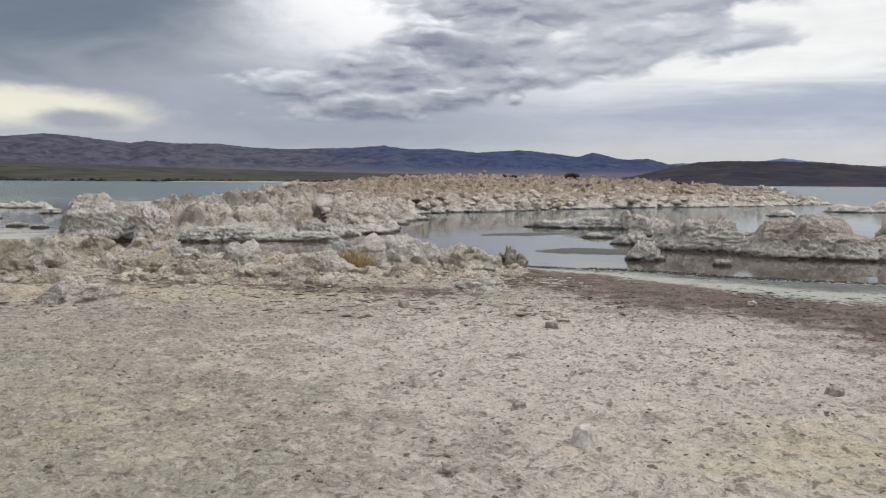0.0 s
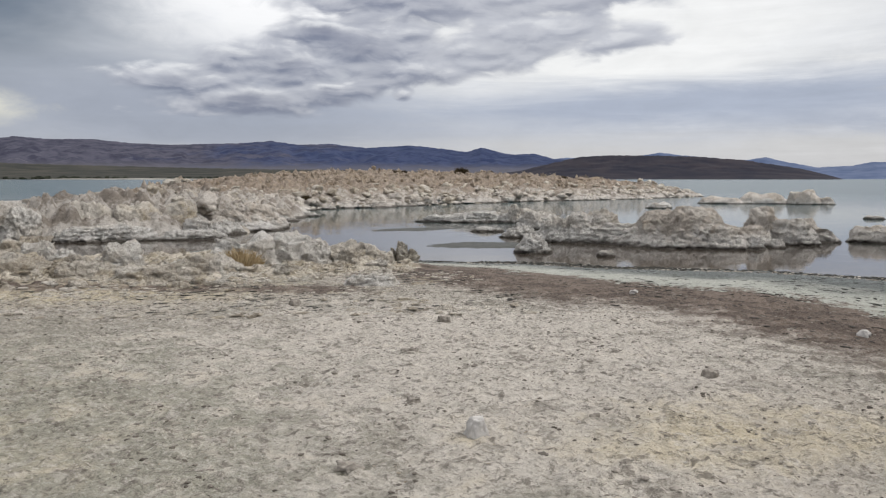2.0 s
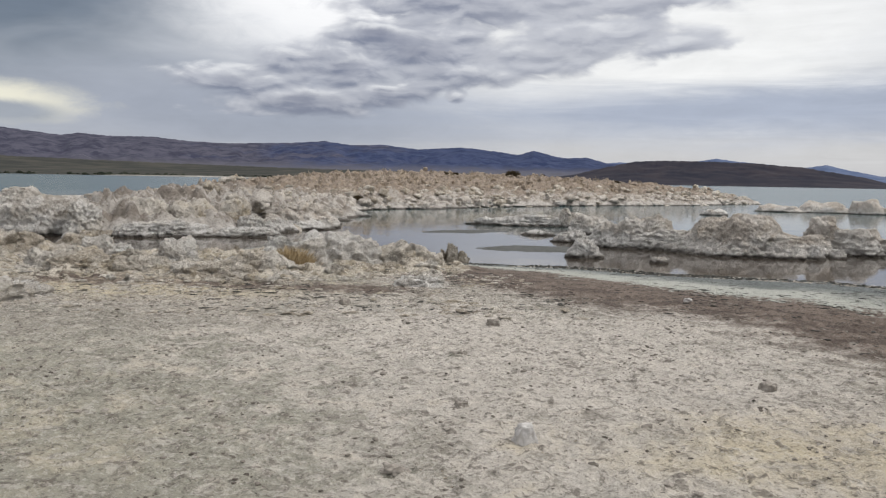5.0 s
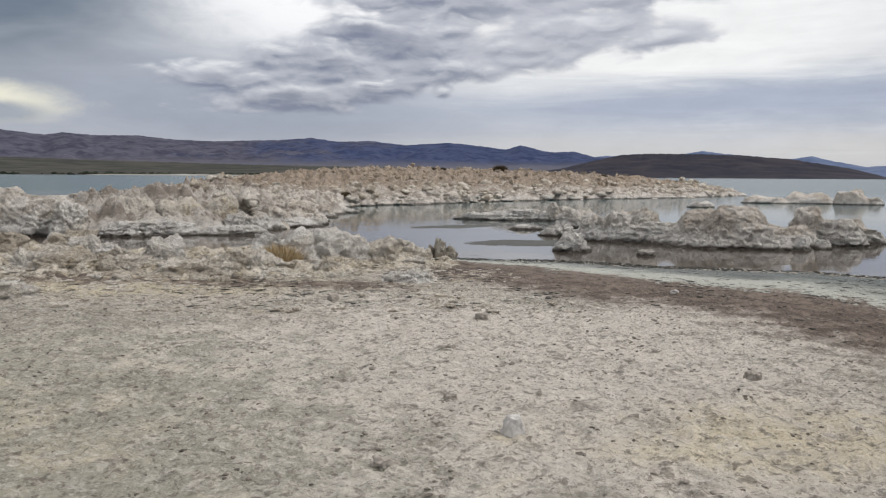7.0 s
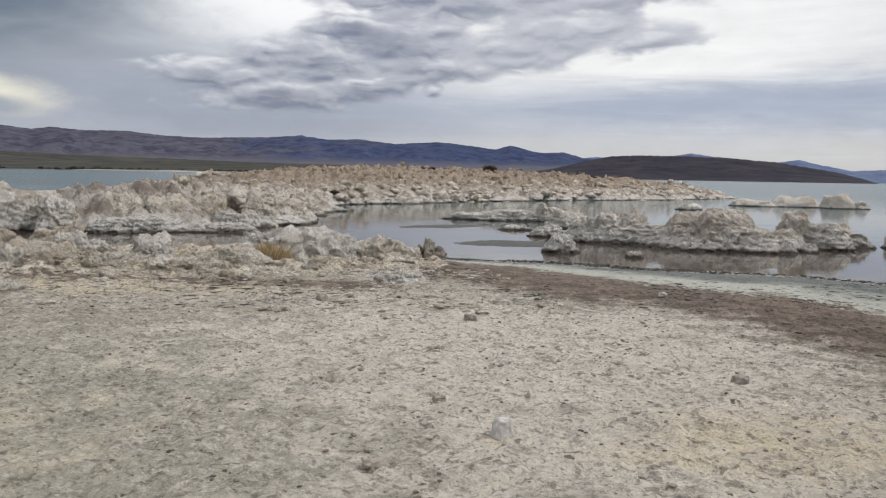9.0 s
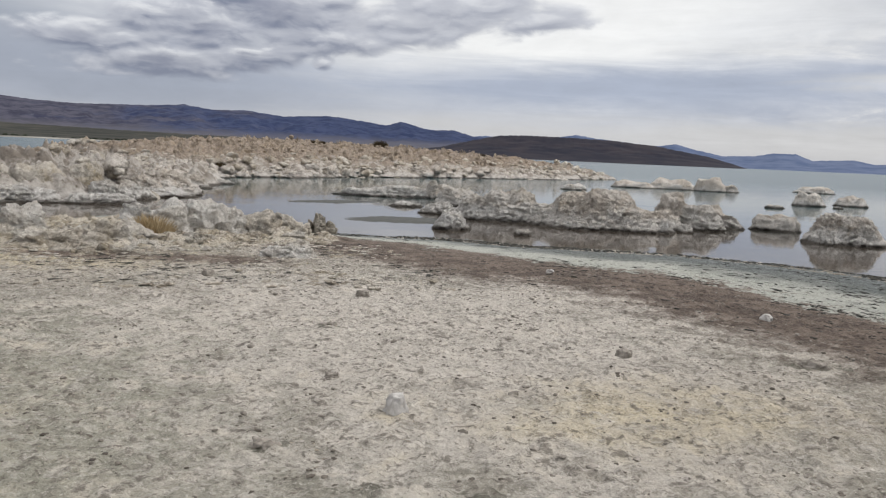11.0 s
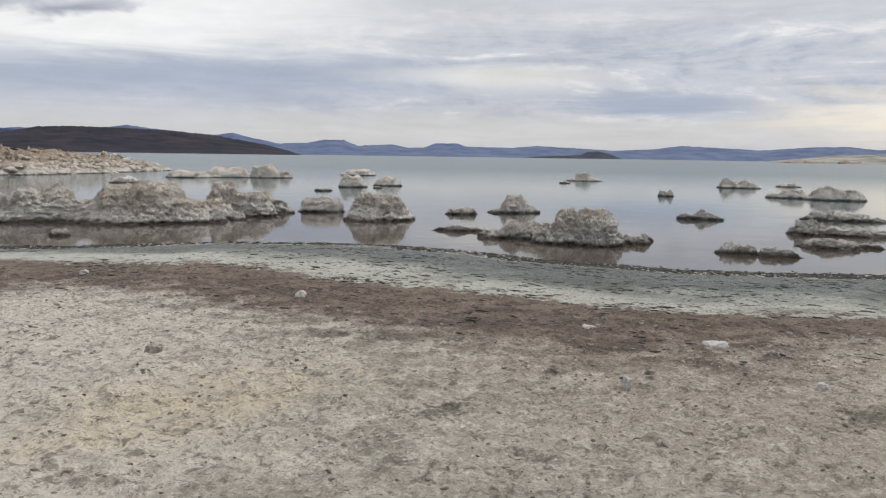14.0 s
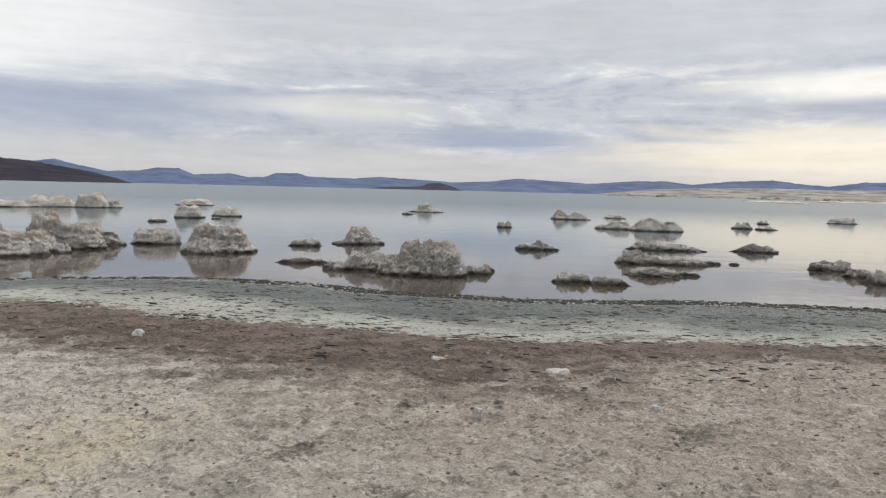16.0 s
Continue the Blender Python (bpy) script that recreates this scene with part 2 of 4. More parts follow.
TUFA_WHITE = tufa_material("white_tufa", (0.70, 0.665, 0.625), (0.52, 0.475, 0.425), (0.17, 0.14, 0.115), (0.47, 0.395, 0.30), 0.02, 0.45, 0.55)
TUFA_GREY = tufa_material("grey_tufa", (0.70, 0.655, 0.605), (0.50, 0.445, 0.39), (0.13, 0.105, 0.082), (0.48, 0.385, 0.285), 0.015, 0.6, 0.38)
TUFA_CRUST = tufa_material("salt_crusted_tufa", (0.78, 0.755, 0.72), (0.60, 0.56, 0.51), (0.19, 0.16, 0.13), (0.55, 0.48, 0.38), -0.1, 0.35)
TUFA_SHORE = tufa_material("shore_tufa", (0.69, 0.645, 0.585), (0.44, 0.385, 0.315), (0.13, 0.105, 0.08), (0.46, 0.385, 0.27), -0.3, 0.7)
TUFA_DAMP = tufa_material("damp_footed_tufa", (0.55, 0.51, 0.45), (0.36, 0.32, 0.265), (0.10, 0.082, 0.062), (0.40, 0.33, 0.23), 0.14, 0.6)
TUFA_TAN = tufa_material("tan_tufa", (0.42, 0.355, 0.29), (0.29, 0.235, 0.185), (0.12, 0.09, 0.065), (0.37, 0.285, 0.195), -0.3, 0.8)
ALGAE = Mat("dark_dried_algae")
ALGAE = ALGAE.done(ALGAE.mix(ALGAE.ramp(ALGAE.noise(9.0, 5, 0.6), 0.35, 0.65), (0.016, 0.017, 0.014), (0.050, 0.046, 0.038)), 0.75, None, 0.3)
CLOD = Mat("grey_mud_clods")
CLOD = CLOD.done(CLOD.mix(CLOD.ramp(CLOD.noise(3.3, 6, 0.7), 0.35, 0.65), (0.065, 0.055, 0.046), (0.21, 0.185, 0.16)), 0.95, None, 0.2)
STONE = Mat("smooth_pale_stone")
STONE = STONE.done(STONE.mix(STONE.ramp(STONE.noise(14.0, 5, 0.6), 0.35, 0.65), (0.36, 0.345, 0.33), (0.52, 0.50, 0.48)), 0.85, STONE.bump(STONE.noise(40.0, 4, 0.6), 0.006), 0.3)
DARK_STONE = Mat("dark_stone")
DARK_STONE = DARK_STONE.done(DARK_STONE.mix(DARK_STONE.ramp(DARK_STONE.noise(14.0, 5, 0.6), 0.35, 0.65), (0.16, 0.142, 0.122), (0.34, 0.31, 0.275)), 0.9, DARK_STONE.bump(DARK_STONE.noise(40.0, 4, 0.6), 0.006), 0.3)


def ground_material():
    k = Mat("salt_crusted_mud")
    band, salt, umber = k.attr("band"), k.attr("salt"), k.attr("umber")
    broad = k.noise(0.55, 5, 0.6, 0.5)
    patch = k.noise(2.1, 6, 0.65, 0.6)
    clod = k.noise(9.0, 6, 0.66, 0.5)
    crumb = k.noise(26.0, 5, 0.7, 0.3)
    grit = k.noise(85.0, 4, 0.7)
    dry = k.mix(k.ramp(broad, 0.36, 0.62), (0.29, 0.272, 0.23), (0.42, 0.382, 0.332))
    dry = k.mix(k.ramp(umber, 0.0, 1.0, 0.0, 0.85), dry, (0.40, 0.345, 0.29))
    dry = k.mix(k.ramp(k.attr("olive"), 0.0, 1.0, 0.0, 0.8), dry, (0.335, 0.325, 0.268))
    dry = k.mix(k.ramp(k.attr("dull"), 0.0, 1.0, 0.0, 0.4), dry, (0.29, 0.25, 0.215))
    crust = k.math("MULTIPLY_ADD", k.math("SUBTRACT", patch, 0.5), 2.4, salt)
    crust = k.math("MULTIPLY_ADD", k.math("SUBTRACT", clod, 0.5), 1.2, crust)
    crust = k.math("MULTIPLY_ADD", k.attr("dull"), 0.15, crust)
    dry = k.mix(k.ramp(crust, 0.2, 0.95, 0.0, 0.9), dry, (0.61, 0.565, 0.51))
    dry = k.mix(k.ramp(k.math("MULTIPLY_ADD", k.math("SUBTRACT", patch, 0.5), 2.4, k.attr("straw")), 0.1, 1.3, 0.0, 0.75), dry, (0.56, 0.48, 0.325))
    dry = k.mix(k.ramp(k.noise(4.6, 7, 0.72, 0.7), 0.53, 0.64, 0.0, 0.55), dry, (0.165, 0.147, 0.124))
    dry = k.mix(k.ramp(clod, 0.53, 0.62, 0.0, 0.72), dry, (0.14, 0.122, 0.102))
    dry = k.mix(k.ramp(k.noise(6.5, 6, 0.7, 0.6), 0.51, 0.61, 0.0, 0.42), dry, (0.62, 0.58, 0.53))
    moss = k.math("MULTIPLY_ADD", k.math("SUBTRACT", clod, 0.5), 2.2, k.attr("moss"))
    dry = k.mix(k.ramp(moss, 0.35, 0.75, 0.0, 0.75), dry, (0.105, 0.105, 0.078))
    dry = k.mix(k.ramp(crumb, 0.55, 0.64, 0.0, 0.6), dry, (0.115, 0.098, 0.082))
    dry = k.mix(k.ramp(crumb, 0.34, 0.45, 0.6, 0.0), dry, (0.64, 0.60, 0.545))
    dry = k.mix(k.ramp(grit, 0.56, 0.70, 0.0, 0.3), dry, (0.15, 0.13, 0.11))
    brown = k.mix(k.ramp(patch, 0.38, 0.62), (0.115, 0.089, 0.074), (0.205, 0.162, 0.135))
    brown = k.mix(k.ramp(clod, 0.52, 0.64, 0.0, 0.8), brown, (0.06, 0.047, 0.038))
    brown = k.mix(k.ramp(crumb, 0.32, 0.44, 0.6, 0.0), brown, (0.27, 0.235, 0.20))
    pale = k.math("MULTIPLY_ADD", k.math("SUBTRACT", broad, 0.5), 0.9, k.attr("pale"))
    wet = k.mix(k.ramp(pale, 0.42, 0.95), (0.085, 0.098, 0.092), (0.44, 0.445, 0.40))
    wet = k.mix(k.ramp(k.noise(3.4, 6, 0.68, 0.8), 0.56, 0.66, 0.0, 0.6), wet, (0.07, 0.078, 0.07))
    wet = k.mix(k.ramp(clod, 0.60, 0.70, 0.0, 0.6), wet, (0.05, 0.054, 0.046))
    torn = k.math("MULTIPLY_ADD", k.math("SUBTRACT", patch, 0.5), 0.9, band)
    torn = k.math("MULTIPLY_ADD", k.math("SUBTRACT", clod, 0.5), 0.7, torn)
    col = k.mix(k.ramp(torn, 0.92, 1.10), wet, brown)
    heap = k.mix(k.ramp(patch, 0.38, 0.62), (0.34, 0.295, 0.225), (0.58, 0.53, 0.455))
    heap = k.mix(k.ramp(clod, 0.52, 0.62, 0.0, 0.75), heap, (0.13, 0.105, 0.078))
    heap = k.mix(k.ramp(crumb, 0.54, 0.66, 0.0, 0.6), heap, (0.12, 0.10, 0.076))
    col = k.mix(k.ramp(torn, 1.72, 2.15), col, dry)
    col = k.mix(k.ramp(k.math("MULTIPLY_ADD", k.math("SUBTRACT", patch, 0.5), 1.2, k.attr("heaps")), 0.25, 0.6), col, heap)
    col = k.mix(k.ramp(torn, -0.10, 0.08, 0.7, 0.0), col, (0.06, 0.058, 0.05))
    rough = k.ramp(torn, 0.2, 1.3, 0.40, 0.95)
    nrm = k.bump(clod, 0.08)
    nrm = k.bump(crumb, 0.026, 1.0, nrm)
    nrm = k.bump(grit, 0.003, 1.0, nrm)
    return k.done(col, rough, nrm, 0.3)


def water_material():
    k = Mat("lake_water")
    away = k.n.new("ShaderNodeVectorMath")
    away.operation = "LENGTH"
    k.l.new(k.pos, away.inputs[0])
    dist = away.outputs["Value"]
    shallow = k.attr("shallow")
    col = k.mix(k.ramp(shallow, 0.0, 1.0), (0.020, 0.058, 0.066), (0.068, 0.056, 0.046))
    ripple = k.noise(5.0, 3, 0.55, 0.2)
    swell = k.noise(0.5, 4, 0.55)
    nrm = k.bump(ripple, 0.0018)
    nrm = k.bump(swell, 0.012, 1.0, nrm)
    k.bsdf.inputs["IOR"].default_value = 1.33
    return k.done(col, k.ramp(dist, 25.0, 140.0, 0.03, 0.24), nrm, 0.5)


def plain(name, a, b, scale, rough=0.9, bump=0.0):
    k = Mat(name)
    n = k.noise(scale, 6, 0.6, 0.3)
    return k.done(k.mix(k.ramp(n, 0.35, 0.65), a, b), rough, k.bump(n, bump) if bump else None, 0.2)


GROUND = ground_material()
WATER = water_material()


def range_material():
    """Forest and sagebrush with distance haze put into the colours: grey-purple slopes with pale bare patches, turning
    to bluer woods further along.
    """
    k = Mat("hazed_forest_range")
    cut = k.n.new("ShaderNodeSeparateXYZ")
    k.l.new(k.pos, cut.inputs[0])
    patch, fine = k.noise(0.0035, 6, 0.6, 0.5), k.noise(0.013, 6, 0.65, 0.3)
    # the purple and blue of distance haze are mixed into these slope colours
    hazed_sage = k.mix(k.ramp(fine, 0.38, 0.62), (0.036, 0.037, 0.060), (0.078, 0.077, 0.106))
    hazed_sage = k.mix(k.ramp(k.noise(0.008, 6, 0.65, 0.6), 0.62, 0.74, 0.0, 0.45), hazed_sage, (0.25, 0.245, 0.27))
    hazed_wood = k.mix(k.ramp(fine, 0.38, 0.62), (0.018, 0.030, 0.078), (0.043, 0.057, 0.118))
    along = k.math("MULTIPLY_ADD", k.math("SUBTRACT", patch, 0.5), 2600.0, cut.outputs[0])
    col = k.mix(k.ramp(along, -700.0, 150.0), hazed_sage, hazed_wood)
    foot = k.math("MULTIPLY_ADD", k.math("SUBTRACT", fine, 0.5), 40.0, cut.outputs[2])
    col = k.mix(k.ramp(foot, 25.0, 70.0, 0.7, 0.0), col, (0.12, 0.115, 0.125))
    return k.done(col, 1.0, None, 0.1)


HAZED_RANGE = range_material()
# pale blue of distance haze, painted as base colour on far hills and small islet
FAR_RANGE = plain("haze_tinted_hills", (0.066, 0.096, 0.180), (0.112, 0.143, 0.232), 0.010, 1.0)
DARK_HILL = plain("dark_sagebrush_hill", (0.007, 0.008, 0.019), (0.028, 0.023, 0.031), 0.012, 1.0)
PLAIN_OLIVE = plain("olive_sagebrush_plain", (0.018, 0.020, 0.017), (0.052, 0.049, 0.039), 0.012, 1.0)
PALE_SHORE = plain("pale_far_beach", (0.13, 0.122, 0.108), (0.34, 0.325, 0.295), 0.02, 1.0)


# ---- building helpers ----
def mesh_object(name, verts, faces, material, parent=None, shade=True):
    me = bpy.data.meshes.new(name)
    me.from_pydata([tuple(v) for v in verts.tolist()] if isinstance(verts, np.ndarray) else verts, [],
                   faces.tolist() if isinstance(faces, np.ndarray) else faces)
    me.materials.append(material)
    if shade:
        me.shade_smooth()
    ob = new(name, me)
    ob.parent = parent
    return ob


def grid_faces(nx, ny, keep=None):
    a = (np.arange(ny - 1)[:, None] * nx + np.arange(nx - 1)[None, :]).ravel()
    f = np.stack([a, a + 1, a + nx + 1, a + nx], 1)
    return f[keep[f].any(1)] if keep is not None else f


def compact(verts, faces):
    used = np.unique(faces)
    index = np.zeros(len(verts), int)
    index[used] = np.arange(len(used))
    return verts[used], index[faces], used


def inland(p, poly):
    """Signed distance of points (n, 2) to the edge of a polygon, positive inside."""
    a, b = poly, np.roll(poly, -1, 0)
    best, inside = np.full(len(p), 1e9), np.zeros(len(p), bool)
    for (x0, y0), (x1, y1) in zip(a, b):
        d = np.array((x1 - x0, y1 - y0))
        t = np.clip(((p - (x0, y0)) @ d) / (d @ d), 0, 1)
        best = np.minimum(best, ((p - (x0, y0) - t[:, None] * d) ** 2).sum(1))
        if y0 != y1:
            cross = ((y0 > p[:, 1]) != (y1 > p[:, 1])) & (p[:, 0] < (x1 - x0) * (p[:, 1] - y0) / (y1 - y0) + x0)
            inside ^= cross
    return np.where(inside, 1, -1) * np.sqrt(best)


# ---- the ground: beach and lake bed in one sheet ----
SHORE = np.array([(-90, 36), (-40, 28), (-17.6, 25.8), (-14.2, 26.6), (-12.5, 26.0), (-8.4, 24.2), (-5.3, 22.7), (-4.0, 25.0),
                  (-2.5, 27.0), (-0.5, 25.0), (1.4, 21.5), (2.3, 20.8), (4.9, 20.2), (6.6, 18.9), (10.1, 17.5), (11.7, 16.0), (12.9, 14.2),
                  (13.5, 12.3), (13.5, 10.6), (14.2, 8.9), (14.5, 7.7), (15.6, 6.3), (16.9, 4.9), (17.9, 2.9), (18.6, 1.2), (30, -6),
                  (90, -30), (90, -200), (-90, -200)], float)


def heaps(p, d):
    """Where crumbled tufa covers the sand, 0 to 1."""
    x, y = p[:, 0], p[:, 1]
    return smooth(y - 12.9 - 0.9 * np.maximum(x + 1.5, 0), 0, 1.6) * smooth(d, 0.2, 1.8) * smooth(-x, -2.4, -1.2) * smooth(-y, -60, -40)


def beach_height(p, d):
    """Height of the beach or lake bed at points (n, 2) with inland distance d."""
    z = np.where(d > 0, 0.62 * (1 - np.exp(-np.maximum(d, 0) / 7)), np.maximum(d * 0.07, -1.6))
    q = np.column_stack([p, np.zeros(len(p))])
    rise = smooth(d, -0.5, 5)
    z += heaps(p, d) * (0.05 + 0.17 * np.maximum(0, billow(q * 0.8, 3)) + 0.07 * billow(q * 2.6, 3, 0.6))
    z += 0.028 * fbm(q * 0.45, 3) * rise + (0.010 * billow(q * 2.6, 2) + 0.010 * billow(q * 6.5, 2)) * (0.2 + 0.8 * rise)
    # crusty clods with steep sides
    near = smooth(d, 4, 8) * smooth(-np.abs(p).max(1), -25, -18)
    k = near > 0
    clods = np.zeros(len(p))
    clods[k] = 0.017 * smooth(fbm(q[k] * 6.3, 3, 0.6), 0.12, 0.40) + 0.010 * smooth(fbm(q[k] * 13.0 + 50, 2, 0.6), 0.1, 0.35) + 0.004 * perlin(q[k] * 15.0)
    z += clods * near
    z += 0.035 * np.exp(-((d - 0.25 + 0.25 * perlin(q * 1.1)) / 0.22) ** 2) * (0.4 + 1.2 * np.abs(perlin(q * 2.7)))
    return z


def spaced(lo, hi, fine, reach, grow=1.28):
    mid = list(np.arange(lo, hi + 1e-6, fine))
    s, v = fine, mid[-1]
    while v < reach:
        s *= grow
        v += s
        mid.append(v)
    s, v = fine, mid[0]
    while v > -reach:
        s *= grow
        v -= s
        mid.insert(0, v)
    return np.array(mid)


def spots(p):
    """Dark mossy stains on the near beach."""
    out = np.zeros(len(p))
    for x, y, rx, ry in ((0.43, 3.75, 0.22, 0.12), (1.05, 3.65, 0.2, 0.12), (0.0, 4.46, 0.2, 0.1), (0.65, 7.5, 0.2, 0.12), (4.8, 6.0, 0.45, 0.25), (5.3, 3.75, 0.25, 0.15),
                         (1.6, 2.9, 0.35, 0.2), (6.0, 1.6, 0.5, 0.3), (-2.3, 3.2, 0.4, 0.2), (3.9, 3.6, 0.35, 0.15)):
        out += 0.75 * np.exp(-(((p[:, 0] - x) / rx) ** 2 + ((p[:, 1] - y) / ry) ** 2))
    return out


def build_ground():
    # closely spaced where the beach lies nearest, wider beyond
    gx, gy = spaced(-11, 16, 0.065, 4800), spaced(-1.2, 21, 0.065, 4800)
    gx = np.concatenate([gx[gx < -6], np.arange(-6, 9, 0.03), gx[gx > 9]])
    gy = np.concatenate([gy[gy < -0.5], np.arange(-0.5, 8.6, 0.03), gy[gy > 8.6]])
    p = np.stack(np.meshgrid(gx, gy), -1).reshape(-1, 2)
    d = inland(p, SHORE)
    z = beach_height(p, d)
    far = np.abs(p).max(1) > 300
    z[far] = -1.6
    ob = mesh_object("ground", np.column_stack([p, z]), grid_faces(len(gx), len(gy)), GROUND)
    wide = 2.0 + 4.4 * smooth(p[:, 0], 1.5, 7.0)
    edge = 6.3 + 2.8 * smooth(p[:, 0], 0.0, 3.5) + 0.5 * smooth(p[:, 0], 3.5, 5.0) - 1.9 * smooth(p[:, 0], 6.0, 9.0)
    band = np.where(d < wide, d / wide, 1 + (d - wide) / (edge - wide))
    # damp brown sand in front of the heaps
    damp = 0.7 * smooth(-p[:, 0], -1.8, 0.3) * np.exp(-((p[:, 1] - 12.7 + 0.12 * p[:, 0]) / 0.9) ** 2)
    band = np.where(band > 1.4, band * (1 - damp) + 1.4 * damp, band)
    straw = np.exp(-(((p[:, 0] - 2.6) / 1.5) ** 2 + ((p[:, 1] - 4.8) / 0.8) ** 2)) + 0.45 * np.exp(-(((p[:, 0] + 3.5) / 3) ** 2 + ((p[:, 1] - 5) / 2.5) ** 2))
    straw = straw + 1.0 * smooth(-p[:, 0], -1.0, 3.0) * smooth(p[:, 1], 10.0, 12.5)
    salt = 0.12 - 0.15 * smooth(-p[:, 0], 0.0, 2.0) + 0.85 * np.exp(-(((p[:, 0] - 1.4) / 4.8) ** 2 + ((p[:, 1] - 8.2) / 3.4) ** 2)) + 0.5 * np.exp(-(((p[:, 0] - 1.5) / 2.0) ** 2 + ((p[:, 1] - 4.5) / 1.5) ** 2))
    umber = smooth(p[:, 0], 2.5, 6.5) * smooth(-p[:, 1], -7.5, -3.5)
    for key, values in (("band", np.clip(band, -1, 6)), ("straw", straw), ("salt", salt), ("umber", umber), ("olive", smooth(-p[:, 0], -1.5, 1.5) * smooth(-p[:, 1], -10, -7)), ("dull", smooth(p[:, 0], 2.5, 6.5) * smooth(-p[:, 1], -5.0, -1.0)), ("heaps", heaps(p, d)), ("moss", spots(p)), ("pale", np.clip(band, 0, 2) + 0.30 * (1 - smooth(p[:, 0], 6, 11)) - 0.1)):
        ob.data.attributes.new(key, "FLOAT", "POINT").data.foreach_set("value", values.astype(np.float32))
    tagged(ob, "salt-crusted grey mud beach sloping into the lake", "beach", kind="structure")


build_ground()


def build_water():
    gx, gy = spaced(-40, 60, 1.0, 4900, 1.4), spaced(-20, 75, 1.0, 4900, 1.4)
    p = np.stack(np.meshgrid(gx, gy), -1).reshape(-1, 2)
    ob = mesh_object("water", np.column_stack([p, np.zeros(len(p))]), grid_faces(len(gx), len(gy)), WATER)
    shallow = smooth(inland(p, SHORE), -26, -1) * smooth(-p[:, 1], -75, -45)
    ob.data.attributes.new("shallow", "FLOAT", "POINT").data.foreach_set("value", shallow.astype(np.float32))
    tagged(ob, "calm grey lake water mirroring an overcast sky", "lake", kind="structure")


build_water()


# ---- distance: mountains, hills, islets ----
def ridge(name, label, category, material, near, far, crest, seed, rough=0.12, base=-0.5, columns=700, rows=26):
    """A range seen from afar. crest: (bearing, rise in degrees) along the skyline, at the distance far."""
    az = np.array([c[0] for c in crest])
    el = np.array([c[1] for c in crest])
    a = np.linspace(az[0], az[-1], columns)
    top = np.tan(np.radians(np.interp(a, az, el))) * far + EYE
    t = np.concatenate([np.linspace(0, 1, rows), np.linspace(1.04, 1.5, 6)])
    A, T = np.meshgrid(a, t)
    TOP = np.tile(top, (len(t), 1))
    dist = near + (far - near) * T
    px, py = np.sin(np.radians(A)) * dist, np.cos(np.radians(A)) * dist
    q = np.column_stack([px.ravel() / (far * 0.05), py.ravel() / (far * 0.05), np.full(px.size, seed * 3.7)])
    gully = (np.abs(fbm(q, 4, 0.55)) * 2 - 0.3).reshape(A.shape)
    face = np.where(T <= 1, T ** 1.35, np.maximum(0, 1 - (T - 1) * 2))
    lift = 1 - rough * gully * np.sin(np.clip(T, 0, 1) * math.pi)
    z = base + (TOP - base) * face * lift
    small = fbm(np.column_stack([A.ravel() * 2.2, T.ravel() * 0, np.full(A.size, seed)]), 4, 0.6).reshape(A.shape)
    z += small * 0.0007 * far * np.clip(TOP / (0.02 * far), 0, 1) * face ** 3
    ob = mesh_object(name, np.column_stack([px.ravel(), py.ravel(), z.ravel()]), grid_faces(columns, len(t)), material)
    return tagged(ob, label, category, kind="structure")


ridge("mountain_range", "forested mountain range behind the lake, tinted with blue haze", "mountains", HAZED_RANGE, 2300, 4000, [
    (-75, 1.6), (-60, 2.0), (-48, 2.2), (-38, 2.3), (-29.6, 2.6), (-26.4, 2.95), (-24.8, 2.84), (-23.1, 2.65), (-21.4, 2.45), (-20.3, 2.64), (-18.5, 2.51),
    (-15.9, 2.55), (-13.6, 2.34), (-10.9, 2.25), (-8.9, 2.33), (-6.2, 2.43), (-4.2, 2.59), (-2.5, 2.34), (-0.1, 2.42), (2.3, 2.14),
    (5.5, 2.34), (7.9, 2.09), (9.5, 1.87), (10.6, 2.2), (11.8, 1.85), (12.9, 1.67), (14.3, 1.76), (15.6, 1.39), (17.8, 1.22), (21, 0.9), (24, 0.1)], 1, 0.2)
ridge("plain", "olive sagebrush plain rising from the far shore", "plain", PLAIN_OLIVE, 1500, 2600, [
    (-80, 1.2), (-50, 1.2), (-29.6, 1.17), (-24.8, 1.05), (-19.6, 0.92), (-12.1, 0.76), (-4.1, 0.62), (3.9, 0.55), (9, 0.4), (13, 0.2), (16, -0.05)], 2, 0.05)
ridge("dark_hill", "low dark brown volcanic hill on the far shore", "hill", DARK_HILL, 1900, 2500, [
    (7, -0.05), (10.4, 0.16), (13.4, 0.55), (15.3, 1.02), (17.6, 1.53), (19.5, 1.6), (22.7, 1.57), (25.5, 1.48), (26.7, 1.36), (28.3, 1.24),
    (29.9, 0.97), (32, 0.62), (33.4, 0.25), (34.4, -0.05)], 3, 0.1)
